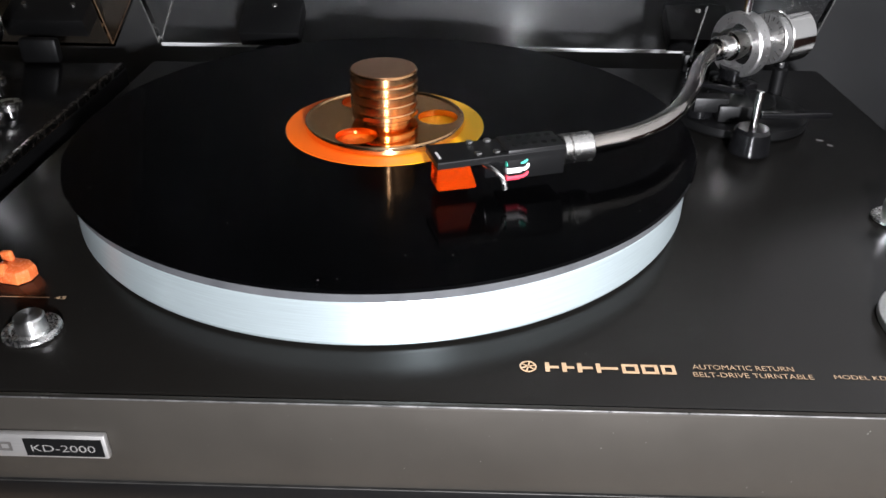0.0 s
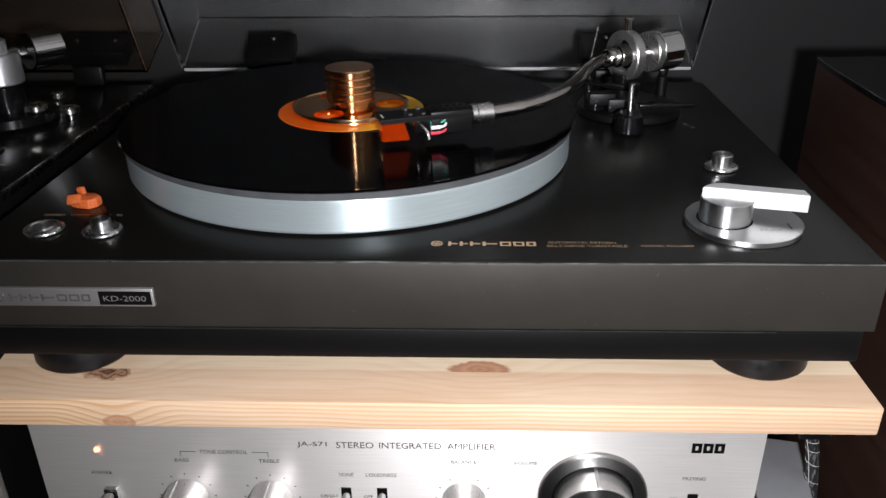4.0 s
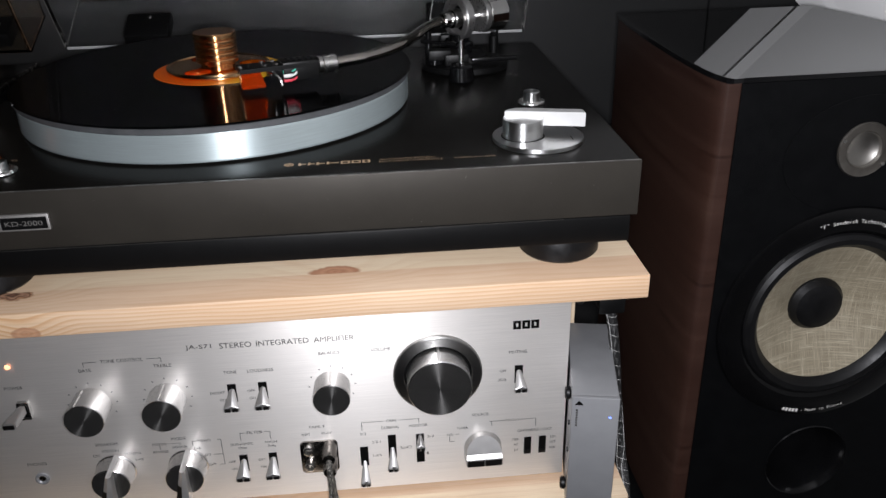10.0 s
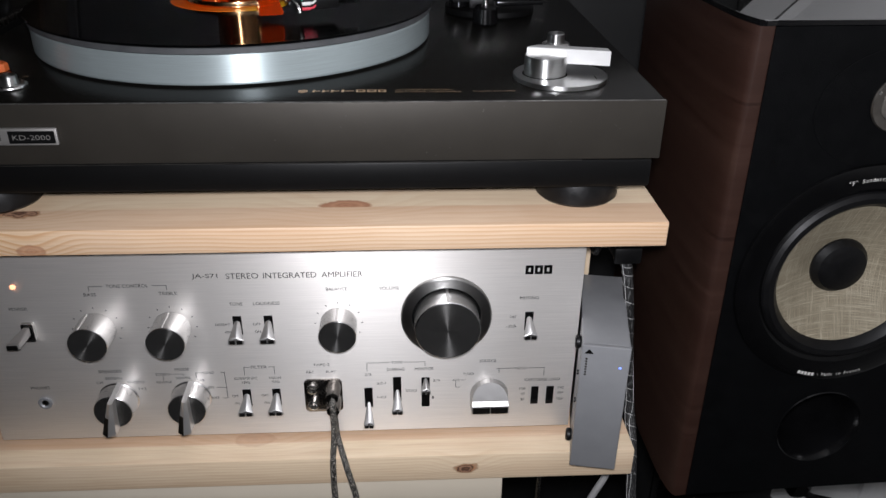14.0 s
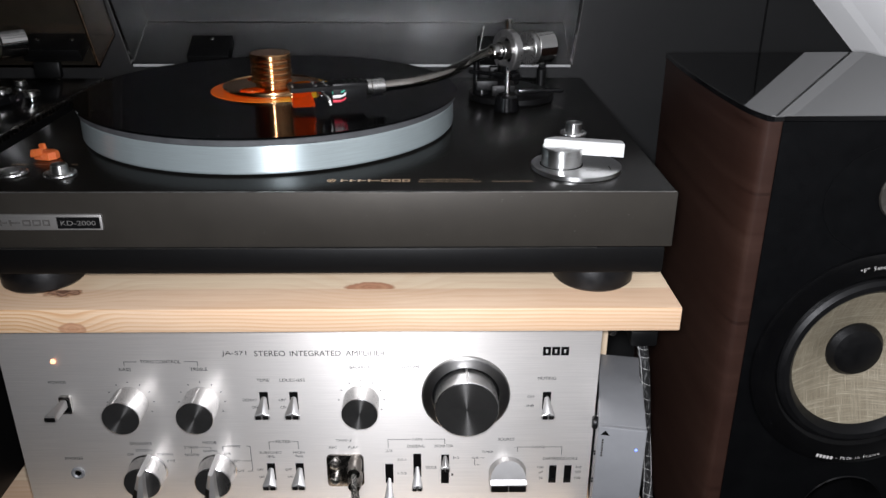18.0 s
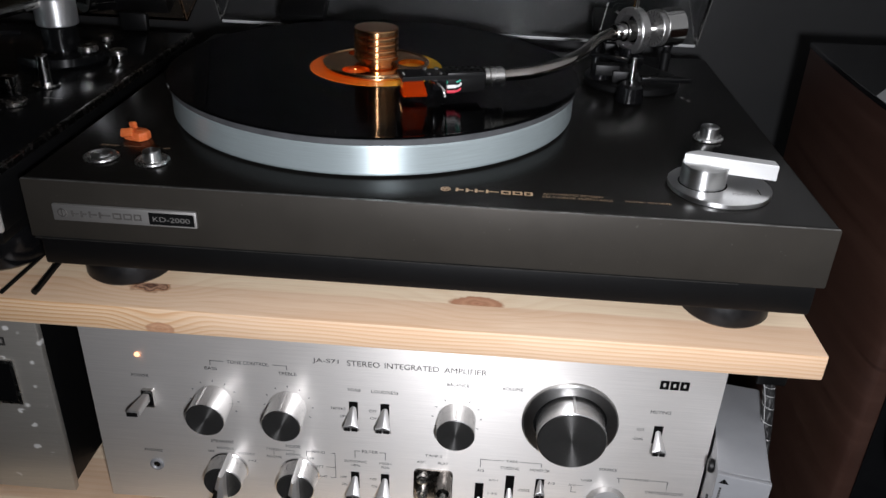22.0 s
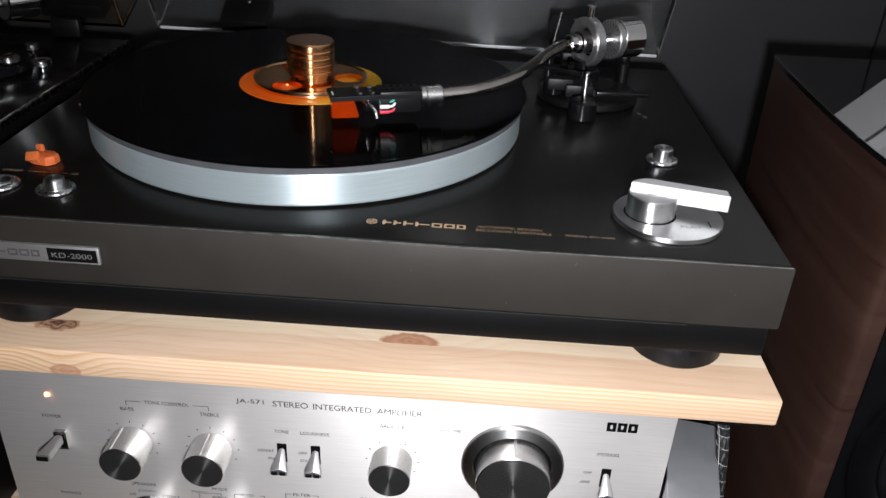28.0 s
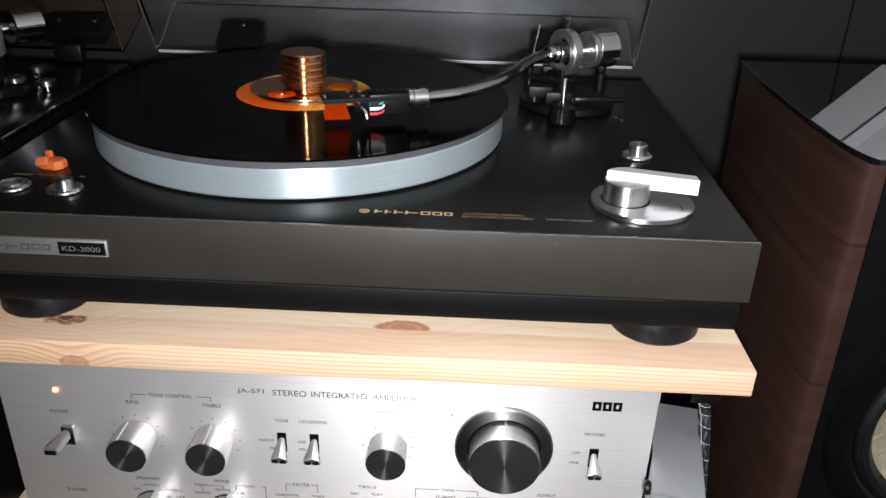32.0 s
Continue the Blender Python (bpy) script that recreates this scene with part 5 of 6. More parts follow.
def round_knob(name, x, z, r, out, label, ticked=True, turn=0):
    k = part(name, lathe([(0, 0), (r * 0.98, 0), (r, 0.0008), (r, out - 0.0005), (r * 0.98, out - 0.0001), (r * 0.965, out)], (x, AY0 - 0.0006, z), "-Y", 64), KNOB, am, label)
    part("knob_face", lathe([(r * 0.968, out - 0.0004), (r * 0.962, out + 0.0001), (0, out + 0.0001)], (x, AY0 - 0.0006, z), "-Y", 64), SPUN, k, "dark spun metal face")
    part("pointer_line", moved(box(-0.0009, 0.0009, AY0 - out - 0.0002, AY0 - 0.002, r - 0.0003, r + 0.0007, 0.0002, seg=1), Matrix.Translation((x, 0, z)) @ Matrix.Rotation(radians(turn), 4, "Y")), LEVER, k)
    if ticked:
        ticks(x, z, r + 0.0030, range(-120, 121, 30))
    return k


round_knob("bass_knob", -0.1303, 0.9390, 0.0134, 0.0215, "turned aluminium bass knob", turn=-22)
round_knob("treble_knob", -0.0778, 0.9388, 0.0134, 0.0215, "turned aluminium treble knob", turn=-4)
round_knob("balance_knob", 0.0400, 0.9396, 0.0132, 0.0185, "turned aluminium balance knob")
VX, VZ = 0.1174, 0.9440
part("volume_ring", lathe([(0.0250, 0.0001), (0.0252, 0.0042), (0.0256, 0.0046), (0.0318, 0.0034), (0.0328, 0.0026), (0.0328, 0.0001)], (VX, AY0 - 0.0002, VZ), "-Y", 96), RINGMETAL, am, "dark sloping ring round the volume knob")
part("volume_recess", rod(0.0252, 0.0002, 0.0006, (VX, AY0 - 0.0002, VZ), "-Y", 64), HOLE, am, "dark gap round the knob")
round_knob("volume_knob", VX, VZ, 0.0232, 0.0200, "large turned aluminium volume knob", False)


def pointer_knob(name, x, z, turn, label):
    k = part(name, lathe([(0, 0), (0.0148, 0), (0.0148, 0.0012), (0.0141, 0.0020), (0.0138, 0.0158), (0.0134, 0.0162), (0, 0.0162)], (x, AY0 - 0.0004, z), "-Y", 56), KNOB, am, label)
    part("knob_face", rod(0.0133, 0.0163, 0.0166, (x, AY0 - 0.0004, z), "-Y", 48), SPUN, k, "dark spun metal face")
    m = Matrix.Translation((x, AY0 - 0.0168, z)) @ Matrix.Rotation(radians(turn), 4, "Y")
    b = bmesh.new()
    lo = [b.verts.new(q) for q in ((-0.0016, 0.0158, 0.0152), (0, 0.0158, 0.0152), (0.0016, 0.0158, 0.0152), (0.0054, 0.0002, -0.0130), (0, 0.0002, -0.0130), (-0.0054, 0.0002, -0.0130))]
    hi = [b.verts.new(q) for q in ((-0.0018, -0.0072, 0.0142), (0, -0.0088, 0.0140), (0.0018, -0.0072, 0.0142), (0.0048, -0.0080, -0.0138), (0, -0.0108, -0.0142), (-0.0048, -0.0080, -0.0138))]
    b.faces.new(lo)
    b.faces.new((hi[0], hi[1], hi[4], hi[5]))
    b.faces.new((hi[1], hi[2], hi[3], hi[4]))
    for i in range(6):
        b.faces.new((lo[i], lo[(i + 1) % 6], hi[(i + 1) % 6], hi[i]))
    bmesh.ops.recalc_face_normals(b, faces=b.faces)
    part("grip_bar", moved(b, m), BARMETAL, k, "polished ridged pointer bar", False)
    # dark sheet over the left facet: the bar's unlit side put in as colour
    e = bmesh.new()
    e.faces.new([e.verts.new(q) for q in ((-0.0032, -0.0081, 0.0020), (-0.0002, -0.0101, 0.0020), (-0.0002, -0.0112, -0.0140), (-0.0046, -0.0086, -0.0136))])
    part("bar_front", moved(e, m), LEVERTIP, k, "left facet of the bar, its shade as dark colour", False)


pointer_knob("speaker_selector", -0.1258, 0.8765, 10, "aluminium speaker selector with a pointer bar")
pointer_knob("mode_selector", -0.0728, 0.8765, 6, "aluminium mode selector with a pointer bar")


def wedge(x, root, tip, half_root, half_tip, reach, tall, y0=0.0006):
    """A flared paddle leaning out of the panel, its upper side folded along a ridge: root and tip heights, half widths, how far it stands out, height of its end."""
    b = bmesh.new()
    a = [b.verts.new((x + dx, AY0 - y0, root + dz)) for dx, dz in ((-half_root, 0.0009), (0, 0.0019), (half_root, 0.0009), (half_root, -0.0040), (-half_root, -0.0040))]
    c = [b.verts.new((x + dx, AY0 - reach, tip + dz)) for dx, dz in ((-half_tip, tall / 2 - 0.0012), (half_tip * 0.1, tall / 2 + 0.0010), (half_tip, tall / 2 - 0.0012), (half_tip, -tall / 2), (-half_tip, -tall / 2))]
    b.faces.new(a)
    b.faces.new(c[::-1])
    for i in range(5):
        b.faces.new((a[i], a[(i + 1) % 5], c[(i + 1) % 5], c[i]))
    bmesh.ops.recalc_face_normals(b, faces=b.faces)
    bmesh.ops.bevel(b, geom=b.edges[:], offset=0.0003, segments=1, affect="EDGES")
    return b


def lever_switch(x, z0, z1, root, tip, reach=0.0120, wide=0.0056, name="lever_switch"):
    """A slot from z0 up to z1 with a flared lever from height root to its dark split end at height tip."""
    s = part(name, box(x - 0.0031, x + 0.0031, AY0 - 0.0006, AY0 - 0.0001, z0, z1, 0.0001, seg=1), HOLE, am, "slim chrome lever in a black slot")
    part("lever", wedge(x, root, tip, wide * 0.34, wide, reach, 0.0044), LEVER, s)
    for sx in (-1, 1):
        part("lever_end", box(x + (sx * 0.46 - 0.36) * wide, x + (sx * 0.46 + 0.36) * wide, AY0 - reach - 0.0009, AY0 - reach - 0.0001, tip - 0.0018, tip + 0.0014, 0.0003, seg=1), LEVERTIP, s)


lever_switch(-0.0320, 0.9312, 0.9468, 0.9416, 0.9328)
lever_switch(-0.0100, 0.9312, 0.9468, 0.9416, 0.9328)
lever_switch(-0.0318, 0.8660, 0.8818, 0.8766, 0.8680)
lever_switch(-0.0098, 0.8660, 0.8818, 0.8766, 0.8680)
lever_switch(0.1778, 0.9300, 0.9456, 0.9404, 0.9315, wide=0.0050)
lever_switch(0.0592, 0.8625, 0.8805, 0.8660, 0.8535, wide=0.0040)
lever_switch(0.0809, 0.8680, 0.8900, 0.8770, 0.8660, wide=0.0042)
lever_switch(0.1024, 0.8617, 0.8890, 0.8872, 0.8815, 0.0090, 0.0036)
for cx in (0.1862, 0.1979):
    s = part("load_switch", box(cx - 0.0028, cx + 0.0028, AY0 - 0.0006, AY0 - 0.0001, 0.8616, 0.8779), HOLE, am, "recessed black slide switch")
    part("slider", box(cx - 0.0022, cx + 0.0022, AY0 - 0.0016, AY0 - 0.0007, 0.8632, 0.8665, 0.0003), BLACK, s)
# power switch: framed paddle
s = part("power_switch", prism(rounded(0.0085, 0.0150, 0.0012), 0.0001, 0.0030, Matrix.Translation((-0.1775, AY0, 0.9375)) @ FRONT, 0.0005), DULL, am, "chrome power paddle switch")
part("switch_slot", box(-0.1803, -0.1747, AY0 - 0.0034, AY0 - 0.0031, 0.9325, 0.9430), HOLE, s)
b = bmesh.new()
a = [b.verts.new((-0.1775 + dx, AY0 - 0.0032, 0.9402 + dz)) for dx, dz in ((-0.0022, 0.003), (0.0022, 0.003), (0.0022, -0.004), (-0.0022, -0.004))]
c = [b.verts.new((-0.1822 + dx, AY0 - 0.0185, 0.9362 + dz)) for dx, dz in ((-0.0044, 0.0026), (0.0044, 0.0026), (0.0044, -0.0022), (-0.0044, -0.0022))]
b.faces.new(a)
b.faces.new(c[::-1])
for i in range(4):
    b.faces.new((a[i], a[(i + 1) % 4], c[(i + 1) % 4], c[i]))
bmesh.ops.recalc_face_normals(b, faces=b.faces)
bmesh.ops.bevel(b, geom=b.edges[:], offset=0.0006, segments=2, affect="EDGES")
part("paddle", b, LEVER, s)
part("paddle_end", box(-0.1860, -0.1784, AY0 - 0.0194, AY0 - 0.0186, 0.9346, 0.9382, 0.0003, seg=1), LEVERTIP, s)
part("power_lamp", lathe([(0, 0.0018), (0.0012, 0.0015), (0.0019, 0.0002), (0, 0.0002)], (-0.1810, AY0, 0.9738), "-Y", 20), REDLAMP, am, "small glowing red power lamp")
j = part("phones_jack", lathe([(0.0022, 0.0001), (0.0052, 0.0001), (0.0050, 0.0012), (0.0036, 0.0014), (0.0024, 0.0004), (0.0022, 0.0001)], (-0.1803, AY0, 0.8740), "-Y", 32), GREYBOX, am, "small metal headphone socket")
part("socket", rod(0.0023, 0.0001, 0.0007, (-0.1803, AY0, 0.8740), "-Y", 24), SMOKE, j)
# source selector: half-round lever knob
b = bmesh.new()
low, high = [], []
for a in range(0, 181, 10):
    px, pz = 0.0146 * math.cos(radians(a)), 0.0146 * math.sin(radians(a))
    low.append(b.verts.new((0.1510 + px, AY0 - 0.0004, 0.8720 + pz)))
    high.append(b.verts.new((0.1510 + px * 0.93, AY0 - 0.0040 - 0.0055 * (1 - pz / 0.0146), 0.8720 + pz * 0.93)))
for px, pz, out in ((-0.0146, -0.0028, 0.0122), (-0.0146, -0.0092, 0.0122), (0.0146, -0.0092, 0.0122), (0.0146, -0.0028, 0.0122)):
    low.append(b.verts.new((0.1510 + px, AY0 - 0.0004, 0.8720 + pz)))
    high.append(b.verts.new((0.1510 + px * 0.95, AY0 - out, 0.8720 + pz)))
n = len(low)
for i in range(n):
    b.faces.new((low[i], low[(i + 1) % n], high[(i + 1) % n], high[i]))
b.faces.new(high[:19])
b.faces.new((high[18], high[19], high[22], high[0]))
b.faces.new(high[19:23])
bmesh.ops.recalc_face_normals(b, faces=b.faces)
k = part("source_selector", b, LEVER, am, "half-round aluminium source selector", False)
for sx in (-1, 1):
    part("selector_end", box(0.1510 + sx * 0.0068 - 0.0064, 0.1510 + sx * 0.0068 + 0.0064, AY0 - 0.0131, AY0 - 0.0123, 0.8629, 0.8690, 0.0003, seg=1), LEVERTIP, k)
# tape sockets and plug
s = part("socket_plate", prism(rounded(0.0285, 0.0300, 0.0040), 0.0001, 0.0016, Matrix.Translation((0.0254, AY0, 0.8750)) @ FRONT, 0.0005), SMOKE, am, "dark chrome plate with sockets")
for jz in (0.8842, 0.8690):
    part("socket", lathe([(0.0022, 0.0016), (0.0042, 0.0016), (0.0040, 0.0060), (0.0030, 0.0064), (0.0024, 0.0050), (0.0022, 0.0016)], (0.0178, AY0, jz), "-Y", 24), DULL, s)
for jz in (0.8855, 0.8735):
    part("plug", lathe([(0, 0.0017), (0.0052, 0.0017), (0.0055, 0.0040), (0.0055, 0.0150), (0.0046, 0.0185), (0, 0.0185)], (0.0335, AY0, jz), "-Y", 24), SMOKE, s, "dark metal plug")
PV = AY0 - 0.016
TAPE = "braided dark cable hanging from the amplifier's tape sockets"
solo("tape_cable", tube([(0.0335, PV, 0.8855), (0.0338, PV - 0.006, 0.8770), (0.0340, PV - 0.009, 0.8580), (0.0325, 0.196, 0.8360), (0.0325, 0.196, 0.8000), (0.0345, 0.197, 0.7600), (0.0362, 0.198, 0.7300), (0.0300, 0.190, 0.5500)], 0.0023, 12, None, 8), BRAIDDARK, TAPE, "cable", "tape cables")
solo("tape_cable", tube([(0.0339, PV + 0.001, 0.8720), (0.0350, PV - 0.0035, 0.8640), (0.0362, PV - 0.006, 0.8520), (0.0430, 0.196, 0.8300), (0.0482, 0.195, 0.8050), (0.0488, 0.196, 0.7850), (0.0440, 0.197, 0.7550), (0.0408, 0.198, 0.7300), (0.0340, 0.190, 0.5500)], 0.0023, 12, None, 8), BRAIDDARK, TAPE, "cable", "tape cables")

# ---- deck with a flaked silver panel, left of the amplifier ----
dk = thing("cassette_deck", -0.46, 0.40, 0.8332, "silver deck with flaked front and dark window beside the amplifier", "tape deck")
DR = -0.2480
part("case", box(-0.672, DR - 0.003, AY0 + 0.005, 0.540, 0.8410, 0.9990, 0.001), BLACK, dk, "matt black case")
dp = part("front_panel", box(-0.675, DR, AY0 - 0.001, AY0 + 0.0046, 0.8400, 1.0000, 0.0008), SPECKED, dk, "silver panel with pale flaked spots")
for fx in (-0.64, -0.29):
    for fy in (0.27, 0.50):
        part("foot", rod(0.012, 0, 0.0077, (fx, fy, 0.8332), seg=24, bev=0.001), RUBBER, dk)
w = part("window_frame", box(-0.420, -0.2700, AY0 - 0.0030, AY0 - 0.0012, 0.9235, 0.9620, 0.0006), DULL, dk)
part("window", box(-0.4170, -0.2728, AY0 - 0.0034, AY0 - 0.0031, 0.9262, 0.9593), GLOSS, w, "dark window")
for k in (-1, 0, 1):
    marks(hollow(-0.0029, 0.0029, 0.0072, 0.0019), -0.2820 + 0.0066 * k, AY0 - 0.0015, 0.9775, INK, dp)

# ---- grey phono stage standing on its side ----
ph = thing("phono_stage", 0.2255, 0.1880, 0.8332, "small grey metal phono box standing on its side", "phono stage")
bx0, bx1 = 0.2090, 0.2420
part("housing", box(bx0, bx1, 0.1910, 0.288, 0.8334, 0.9420, 0.0012), GREYBOX, ph, "grey painted steel housing")
part("front_plate", box(bx0 - 0.0002, bx1 + 0.0002, 0.1870, 0.1908, 0.8334, 0.9423, 0.0008), GREYBOX, ph)
part("light", lathe([(0, 0.0006), (0.0007, 0.0004), (0.0009, 0.0001), (0, 0.0001)], (0.2360, 0.1869, 0.9260), "-Y", 16), BLUELED, ph, "tiny blue light")
b = prism([(-0.0032, -0.0016), (0.0032, -0.0016), (0.0, 0.0022)], 0, 0.0002, Matrix.Translation((0.2138, 0.1868, 0.9375)) @ FRONT)
part("printed_mark", b, HOLE, ph)
marks([(-0.0007, 0.0007, 0.0005 + 0.0022 * k, 0.0021 + 0.0022 * k) for k in range(7)], 0.2125, 0.1867, 0.9170, INK, ph)
for fy, fz in ((0.2050, 0.9330), (0.2050, 0.8480), (0.270, 0.933), (0.270, 0.848)):
    part("foot", rod(0.0048, 0.0, 0.0042, (bx0, fy, fz), "-X", 20, 0.001), RUBBER, ph)
for fz in (0.9600 - 0.05, 0.885):
    part("side_screw", rod(0.0018, 0.0, 0.0012, (bx0, 0.200, fz), "-X", 12), BLACK, ph)
ph.rotation_euler = (0, 0, radians(-11))

# ---- cables on the right of the rack ----
pw = thing("power_cable", 0.256, 0.26, 0.99, "thick braided black and silver power cable with black plug", "cable")
part("plug", box(0.2405, 0.2600, 0.2480, 0.300, 0.9760, 1.0050, 0.003), BLACK, pw, "black moulded plug")
part("plug_collar", box(0.2400, 0.2605, 0.2440, 0.2476, 0.9745, 0.9880, 0.002), BLACK, pw)
LEADLINE = [(0.2505, 0.2500, 0.9765), (0.2535, 0.2490, 0.9600), (0.2572, 0.2470, 0.9300), (0.2600, 0.2460, 0.9000), (0.2630, 0.2430, 0.8700), (0.2655, 0.2370, 0.8450), (0.2668, 0.2260, 0.8250), (0.2668, 0.2130, 0.7930), (0.2668, 0.2000, 0.7500), (0.2660, 0.2000, 0.6500), (0.2600, 0.2400, 0.40), (0.27, 0.30, 0.01)]
lead = part("lead", tube(LEADLINE, 0.0040, 14, None, 8), BRAID, pw)
for start, turns in ((180, 0.2), (262, 0.3), (80, -0.3)):
    part("thread", thread(LEADLINE, 0.0040, 0.00017, start, turns), THREAD, lead)
part("cross_thread", thread(LEADLINE[:9], 0.0040, 0.00015, 0, 19.0, 36), THREAD, lead)
b = bmesh.new()
for k in range(3):
    tube([(0.2250 + 0.004 * k, 0.300, 1.0040), (0.2300 + 0.003 * k, 0.285 - 0.004 * k, 0.9930), (0.2360, 0.280, 0.9760 - 0.004 * k), (0.2390, 0.300, 0.9600)], 0.0032, 10, b, 6)
solo("signal_cable", b, BRAID, "loop of braided cable tucked behind the phono box", "cable")
solo("grey_cable", tube([(0.2560, 0.2900, 0.8050), (0.2605, 0.2640, 0.7900), (0.2590, 0.2520, 0.7670), (0.2490, 0.2500, 0.7420), (0.2350, 0.2520, 0.7000), (0.2000, 0.2700, 0.5500), (0.18, 0.30, 0.012)], 0.0030, 10, None, 8), CABLEGREY, "pale grey cable running down under the board", "cable")
solo("black_cable", tube([(0.2080, 0.290, 0.8105), (0.2060, 0.285, 0.780), (0.2090, 0.290, 0.700), (0.204, 0.30, 0.40), (0.21, 0.31, 0.01)], 0.0022, 8, None, 6), SMOKE, "thin black cable hanging under the board", "cable")

# ---- loudspeaker and stand ----
MX, MY = 0.4215, 0.3723
SX0, SX1, SY0, SZ0, SZ1 = MX - 0.1, MX + 0.1, 0.2452, 0.7464, 1.1484
LEAN, TURN = radians(-0.98), radians(2.27)
sp = thing("loudspeaker", MX, MY, SZ0, "walnut bookshelf loudspeaker with a black leatherette front and woven cone", "loudspeaker")


HALF = [(0.0998, -0.0010), (0.1070, -0.0018), (0.1092, -0.0014), (0.1110, 0.0002), (0.1124, 0.0030), (0.1139, 0.0100), (0.1149, 0.0200), (0.1151, 0.0400), (0.1140, 0.0800), (0.1116, 0.1200), (0.1084, 0.1600), (0.1032, 0.2100), (0.0970, 0.2560)]


def shell_outline(grow=0.0, front=0.0):
    """The cabinet seen from above: narrow front strips, then bowed sides drawing in to the back."""
    left = [(MX - hx - grow * min(1.0, (hy + 0.001) / 0.004 if front == 0 else 1.0), SY0 + hy - (front if hy < 0.0005 else 0.0)) for hx, hy in HALF]
    return left + [(2 * MX - px, py) for px, py in reversed(left)]


b = prism(shell_outline(), SZ0, SZ1 - 0.0042, Matrix())
b.normal_update()
bmesh.ops.delete(b, geom=[f for f in b.faces if f.normal.y < -0.99 and f.calc_area() > 0.05], context="FACES_ONLY")
part("cabinet", b, WALNUT, sp, "dark walnut veneered cabinet")
tp = part("top_panel", prism(shell_outline(0.0008, 0.0035), SZ1 - 0.0040, SZ1 - 0.0009, Matrix()), GLOSS, sp, "black edge of the top", False)
part("glass_sheet", prism(shell_outline(0.0008, 0.0035), SZ1 - 0.0008, SZ1, Matrix(), 0.0004), TOPGLASS, tp, "mirror-like black glass", False)
FY = SY0 - 0.0024
TX, TZ = MX - 0.0026, SZ1 - 0.0569
WX, PX = MX - 0.0020, MX + 0.0036
tw = part("tweeter", lathe([(0.0131, 0.0003), (0.0138, 0.0012), (0.0183, 0.0013), (0.0195, 0.0018), (0.0202, 0.0008), (0.0202, -0.0001)], (TX, FY, TZ), "-Y", 56), RINGGREY, sp, "metal dome tweeter with a dark ring")
part("dome", lathe([(0.0132, 0.0004), (0.0123, -0.0016), (0.0097, -0.0036), (0.0053, -0.0050), (0.0000, -0.0055)], (TX, FY - 0.0002, TZ), "-Y", 48), DOME, tw, "pale metal dome")
for a in (155, -35):
    part("screw", rod(0.0013, 0.0014, 0.0024, (TX + 0.0187 * math.cos(radians(a)), FY, TZ + 0.0187 * math.sin(radians(a))), "-Y", 12), DULL, tw)
part("tweeter_plate", moved(lathe([(0.999, 0.0001), (1.0, 0.0004), (1.006, 0.0004), (1.007, 0.0001)], (0, 0, 0), "-Y", 96), Matrix.Translation((MX, FY, TZ - 0.0045)) @ Matrix.Diagonal((0.0615, 1, 0.0440, 1))), GLOSS, sp)
WZ, PZ = SZ1 - 0.1918, SZ1 - 0.3342


def front_board():
    """The front with round openings for woofer and port."""
    b = bmesh.new()
    faces = []
    for y in (SY0 - 0.0022, SY0 + 0.0006):
        loops = [[b.verts.new((px, y, pz)) for px, pz in ((SX0 + 0.0003, SZ0 + 0.001), (SX1 - 0.0003, SZ0 + 0.001), (SX1 - 0.0003, SZ1 - 0.005), (SX0 + 0.0003, SZ1 - 0.005))]]
        for cx, cz, r in ((WX, WZ, 0.0714), (PX, PZ, 0.0344), (TX, TZ, 0.01345)):
            loops.append([b.verts.new((cx + r * math.cos(2 * math.pi * i / 64), y, cz + r * math.sin(2 * math.pi * i / 64))) for i in range(64)])
        edges = [b.edges.new((lp[i], lp[(i + 1) % len(lp)])) for lp in loops for i in range(len(lp))]
        bmesh.ops.triangle_fill(b, use_beauty=True, use_dissolve=False, edges=edges)
        faces.append(loops)
    for a, c in zip(*faces):
        for i in range(len(a)):
            j = (i + 1) % len(a)
            b.faces.new((a[i], a[j], c[j], c[i]))
    bmesh.ops.recalc_face_normals(b, faces=b.faces)
    return b


part("baffle", front_board(), LEATHER, sp, "black leatherette front", False)
wf = part("woofer_frame", lathe([(0.0709, 0.0012), (0.0739, 0.0030), (0.0883, 0.0034), (0.0911, 0.0024), (0.0919, 0.0)], (WX, FY, WZ), "-Y", 96), FRAME, sp, "black woofer frame with printed words")
part("surround", lathe([(0.0575, -0.0030), (0.0596, 0.0010), (0.0626, 0.0042), (0.0668, 0.0046), (0.0698, 0.0026), (0.0711, 0.0004)], (WX, FY, WZ), "-Y", 96), RUBBER, wf, "black rubber surround")
part("cone", lathe([(0.0577, -0.0028), (0.0431, -0.0110), (0.0205, -0.0220)], (WX, FY, WZ), "-Y", 80), FLAX, wf, "pale woven flax cone")
part("dust_cap", lathe([(0.0234, -0.0235), (0.0224, -0.0190), (0.0190, -0.0145), (0.0113, -0.0115), (0.0000, -0.0105)], (WX, FY, WZ), "-Y", 56), RUBBER, wf, "rounded black dust cap")
part("cone_back", rod(0.0618, -0.0300, -0.0280, (WX, FY, WZ), "-Y", 48), HOLE, wf)


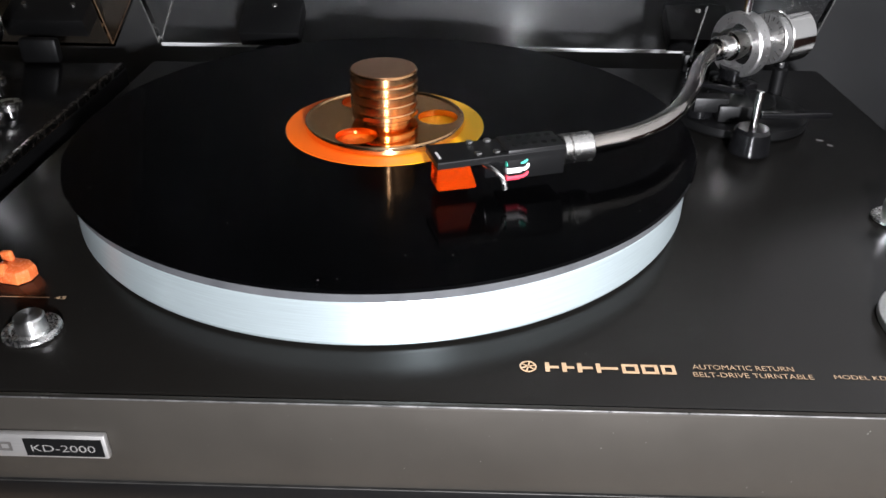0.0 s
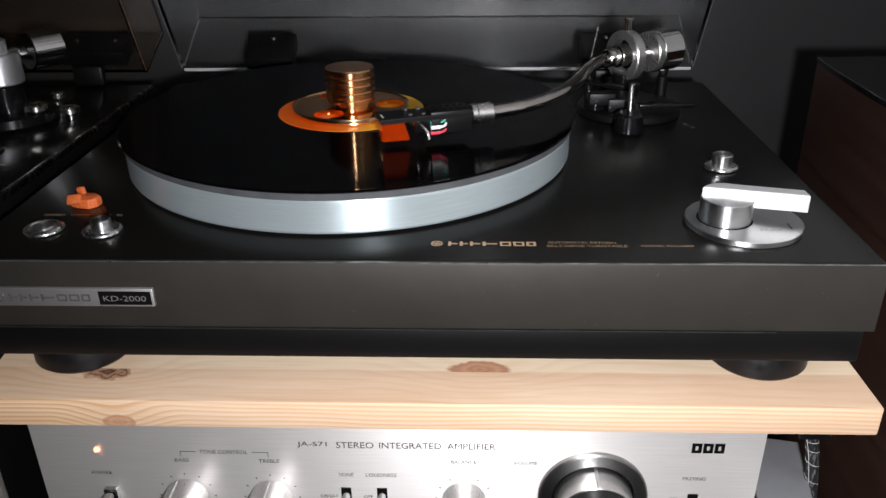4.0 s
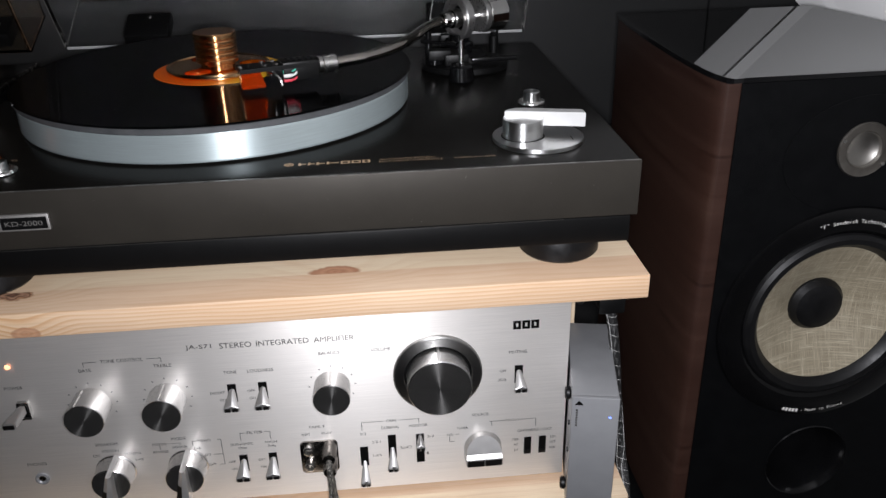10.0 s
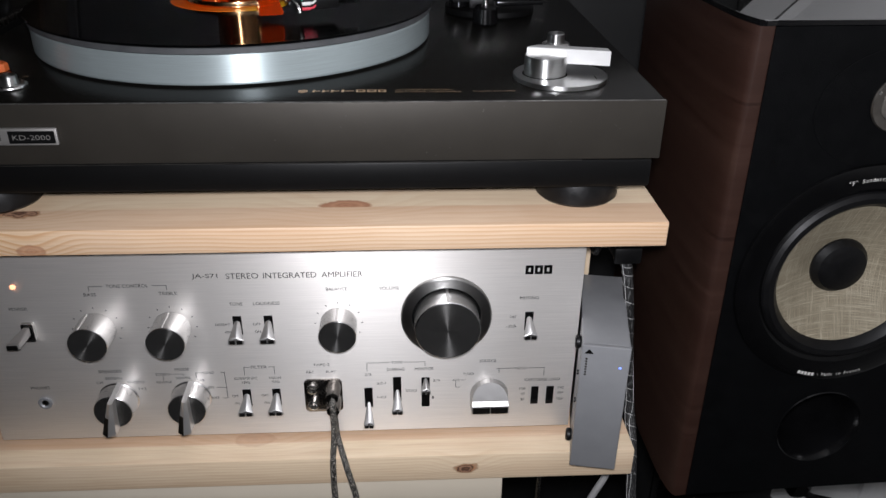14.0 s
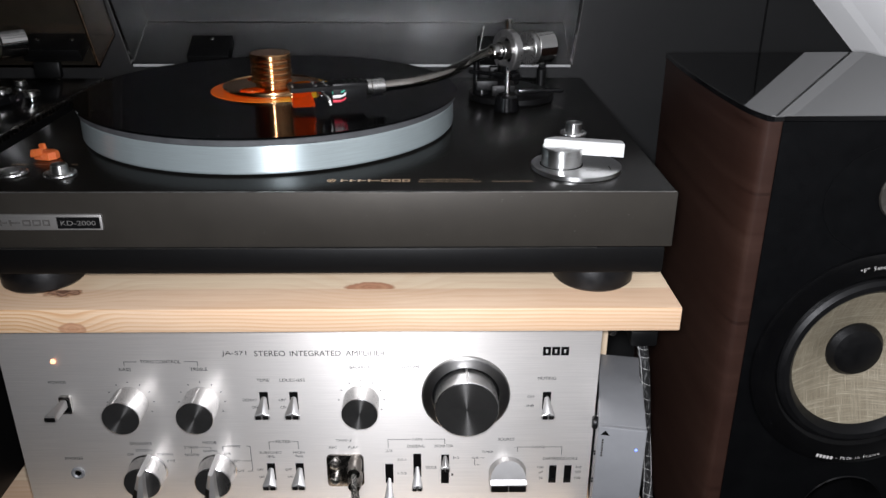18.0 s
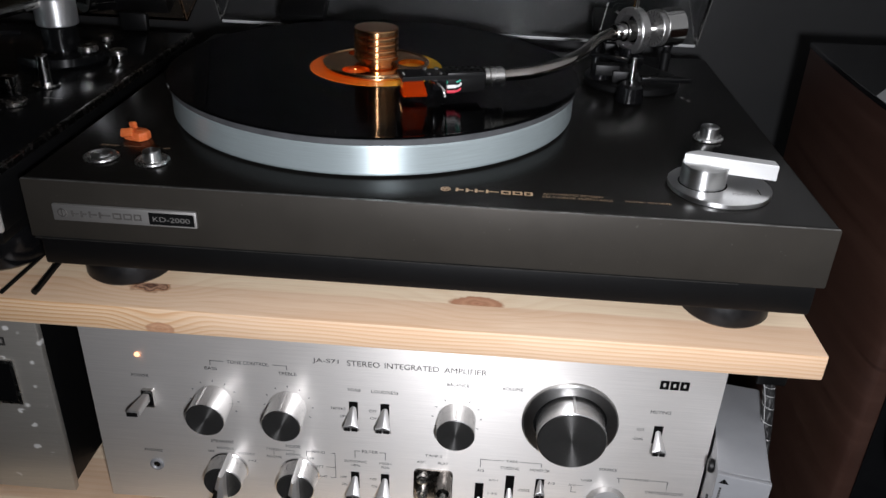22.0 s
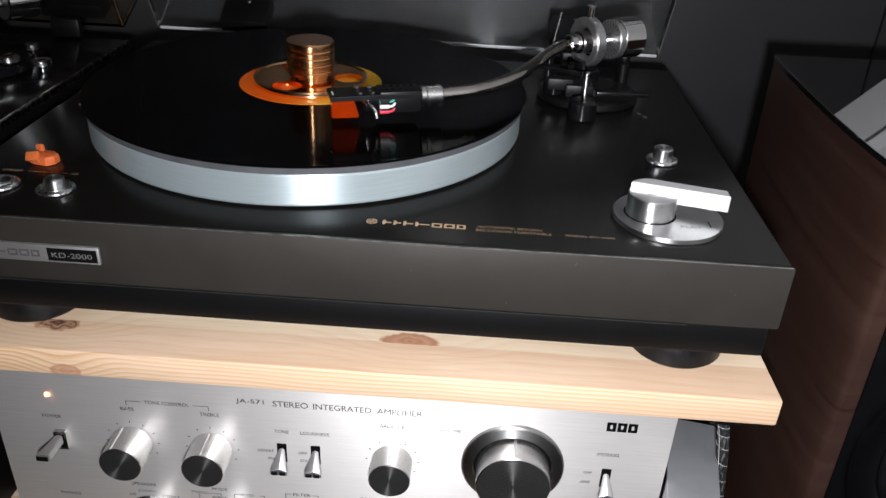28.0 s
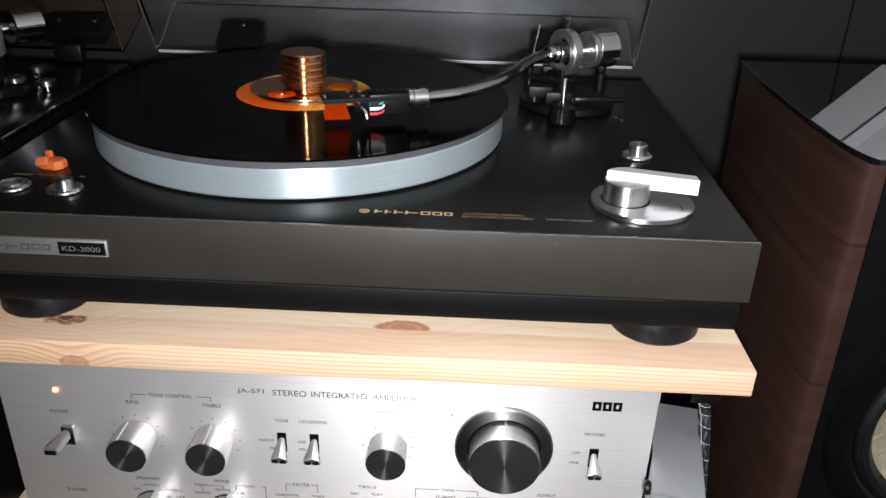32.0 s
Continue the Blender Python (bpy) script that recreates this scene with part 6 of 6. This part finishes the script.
def glyph(ch, height):
    """One letter on its base line, in the size of capitals of that height."""
    cu = bpy.data.curves.new("words", "FONT")
    cu.body, cu.align_x, cu.size, cu.resolution_u = ch, "CENTER", height * 1.42, 3
    ob = bpy.data.objects.new("words", cu)
    me = bpy.data.meshes.new_from_object(ob)
    bpy.data.objects.remove(ob)
    bpy.data.curves.remove(cu)
    b = bmesh.new()
    b.from_mesh(me)
    bpy.data.meshes.remove(me)
    bmesh.ops.translate(b, verts=b.verts, vec=(0, -height / 2, 0))
    return b


def arc_words(body, cx, y, cz, radius, start, step, height, up):
    b = bmesh.new()
    n = len(body)
    for i, ch in enumerate(body):
        if ch == " ":
            continue
        a = start + step * (i - (n - 1) / 2)
        g = glyph(ch, height)
        turn = Matrix.Rotation(radians(-a if up else a), 4, "Z")
        place = Matrix.Translation((cx + radius * math.sin(radians(a)), y, cz + (radius if up else -radius) * math.cos(radians(a)))) @ FRONT @ turn
        merge(b, g, place)
    return b


part("lettering", arc_words('"F" Sandwich Technology', WX, FY - 0.0042, WZ, 0.0816, 2, 1.72, 0.0031, True), PALEINK, wf, "", False)
part("lettering", arc_words("- Made in France", WX, FY - 0.0042, WZ, 0.0852, 4.5, 1.53, 0.0029, False), PALEINK, wf, "", False)
b = bmesh.new()
for k in range(5):
    a = -18.0 + 2.0 * k
    merge(b, box(-0.0011, 0.0011, -0.0001, 0, -0.0014, 0.0014), Matrix.Translation((WX + 0.0857 * math.sin(radians(a)), FY - 0.0042, WZ - 0.0857 * math.cos(radians(a)))) @ Matrix.Rotation(radians(-a), 4, "Y"))
part("printed_mark", b, PALEINK, wf)
pt = part("bass_port", lathe([(0.0362, 0.0), (0.0355, 0.0010), (0.0347, 0.0004), (0.0331, -0.0026), (0.0312, -0.0072), (0.0298, -0.0140), (0.0290, -0.0260), (0.0288, -0.0700)], (PX, FY, PZ), "-Y", 72), GLOSS, sp, "flared black bass port")
part("port_end", rod(0.0298, -0.0720, -0.0700, (PX, FY, PZ), "-Y", 40), HOLE, pt)
sp.rotation_euler = (LEAN, 0, TURN)
st = thing("speaker_stand", MX, 0.37, 0.0, "black speaker stand under the loudspeaker", "speaker stand")
part("top_plate", moved(box(MX - 0.083, MX + 0.083, 0.272, 0.482, SZ0 - 0.0102, SZ0 - 0.0003, 0.002), Matrix.Translation((MX, MY, SZ0)) @ Matrix.Rotation(TURN, 4, "Z") @ Matrix.Rotation(LEAN, 4, "X") @ Matrix.Translation((-MX, -MY, -SZ0))), BLACK, st)
part("column", box(MX - 0.04, MX + 0.04, 0.33, 0.43, 0.0302, SZ0 - 0.0122, 0.004), BLACK, st)
part("foot_plate", box(0.32, 0.52, 0.25, 0.52, 0.0, 0.030, 0.003), BLACK, st)

# ---- white unit and plug leads behind the stand ----
wu = thing("white_unit", 1.0, 0.6, 0.0, "low white panelled unit against the charcoal wall", "cabinet")
part("body", box(0.580, 0.935, 0.56, 0.695, 0.0, 0.680, 0.002), WHITE, wu)
part("stile", box(0.733, 0.752, 0.5525, 0.5597, 0.002, 0.678, 0.002), WHITE, wu)
LEAD = "thick black mains lead curving past the white unit"
solo("plug_lead", tube([(0.540, 0.53, 0.560), (0.560, 0.54, 0.490), (0.580, 0.54, 0.445), (0.608, 0.54, 0.413), (0.640, 0.54, 0.392), (0.670, 0.54, 0.350), (0.665, 0.54, 0.15), (0.66, 0.54, 0.012)], 0.0050, 12, None, 8), BLACK, LEAD, "cable", "mains leads")
solo("plug_lead", tube([(0.632, 0.535, 0.450), (0.650, 0.535, 0.436), (0.687, 0.535, 0.423), (0.705, 0.535, 0.400), (0.690, 0.535, 0.30), (0.70, 0.535, 0.012)], 0.0050, 12, None, 8), BLACK, LEAD, "cable", "mains leads")
solo("mains_plug", lathe([(0, 0), (0.016, 0), (0.019, 0.005), (0.017, 0.024), (0.010, 0.030), (0, 0.030)], (0.629, 0.5595, 0.452), "-Y", 28), BLACK, "round black mains plug on the white unit", "plug")
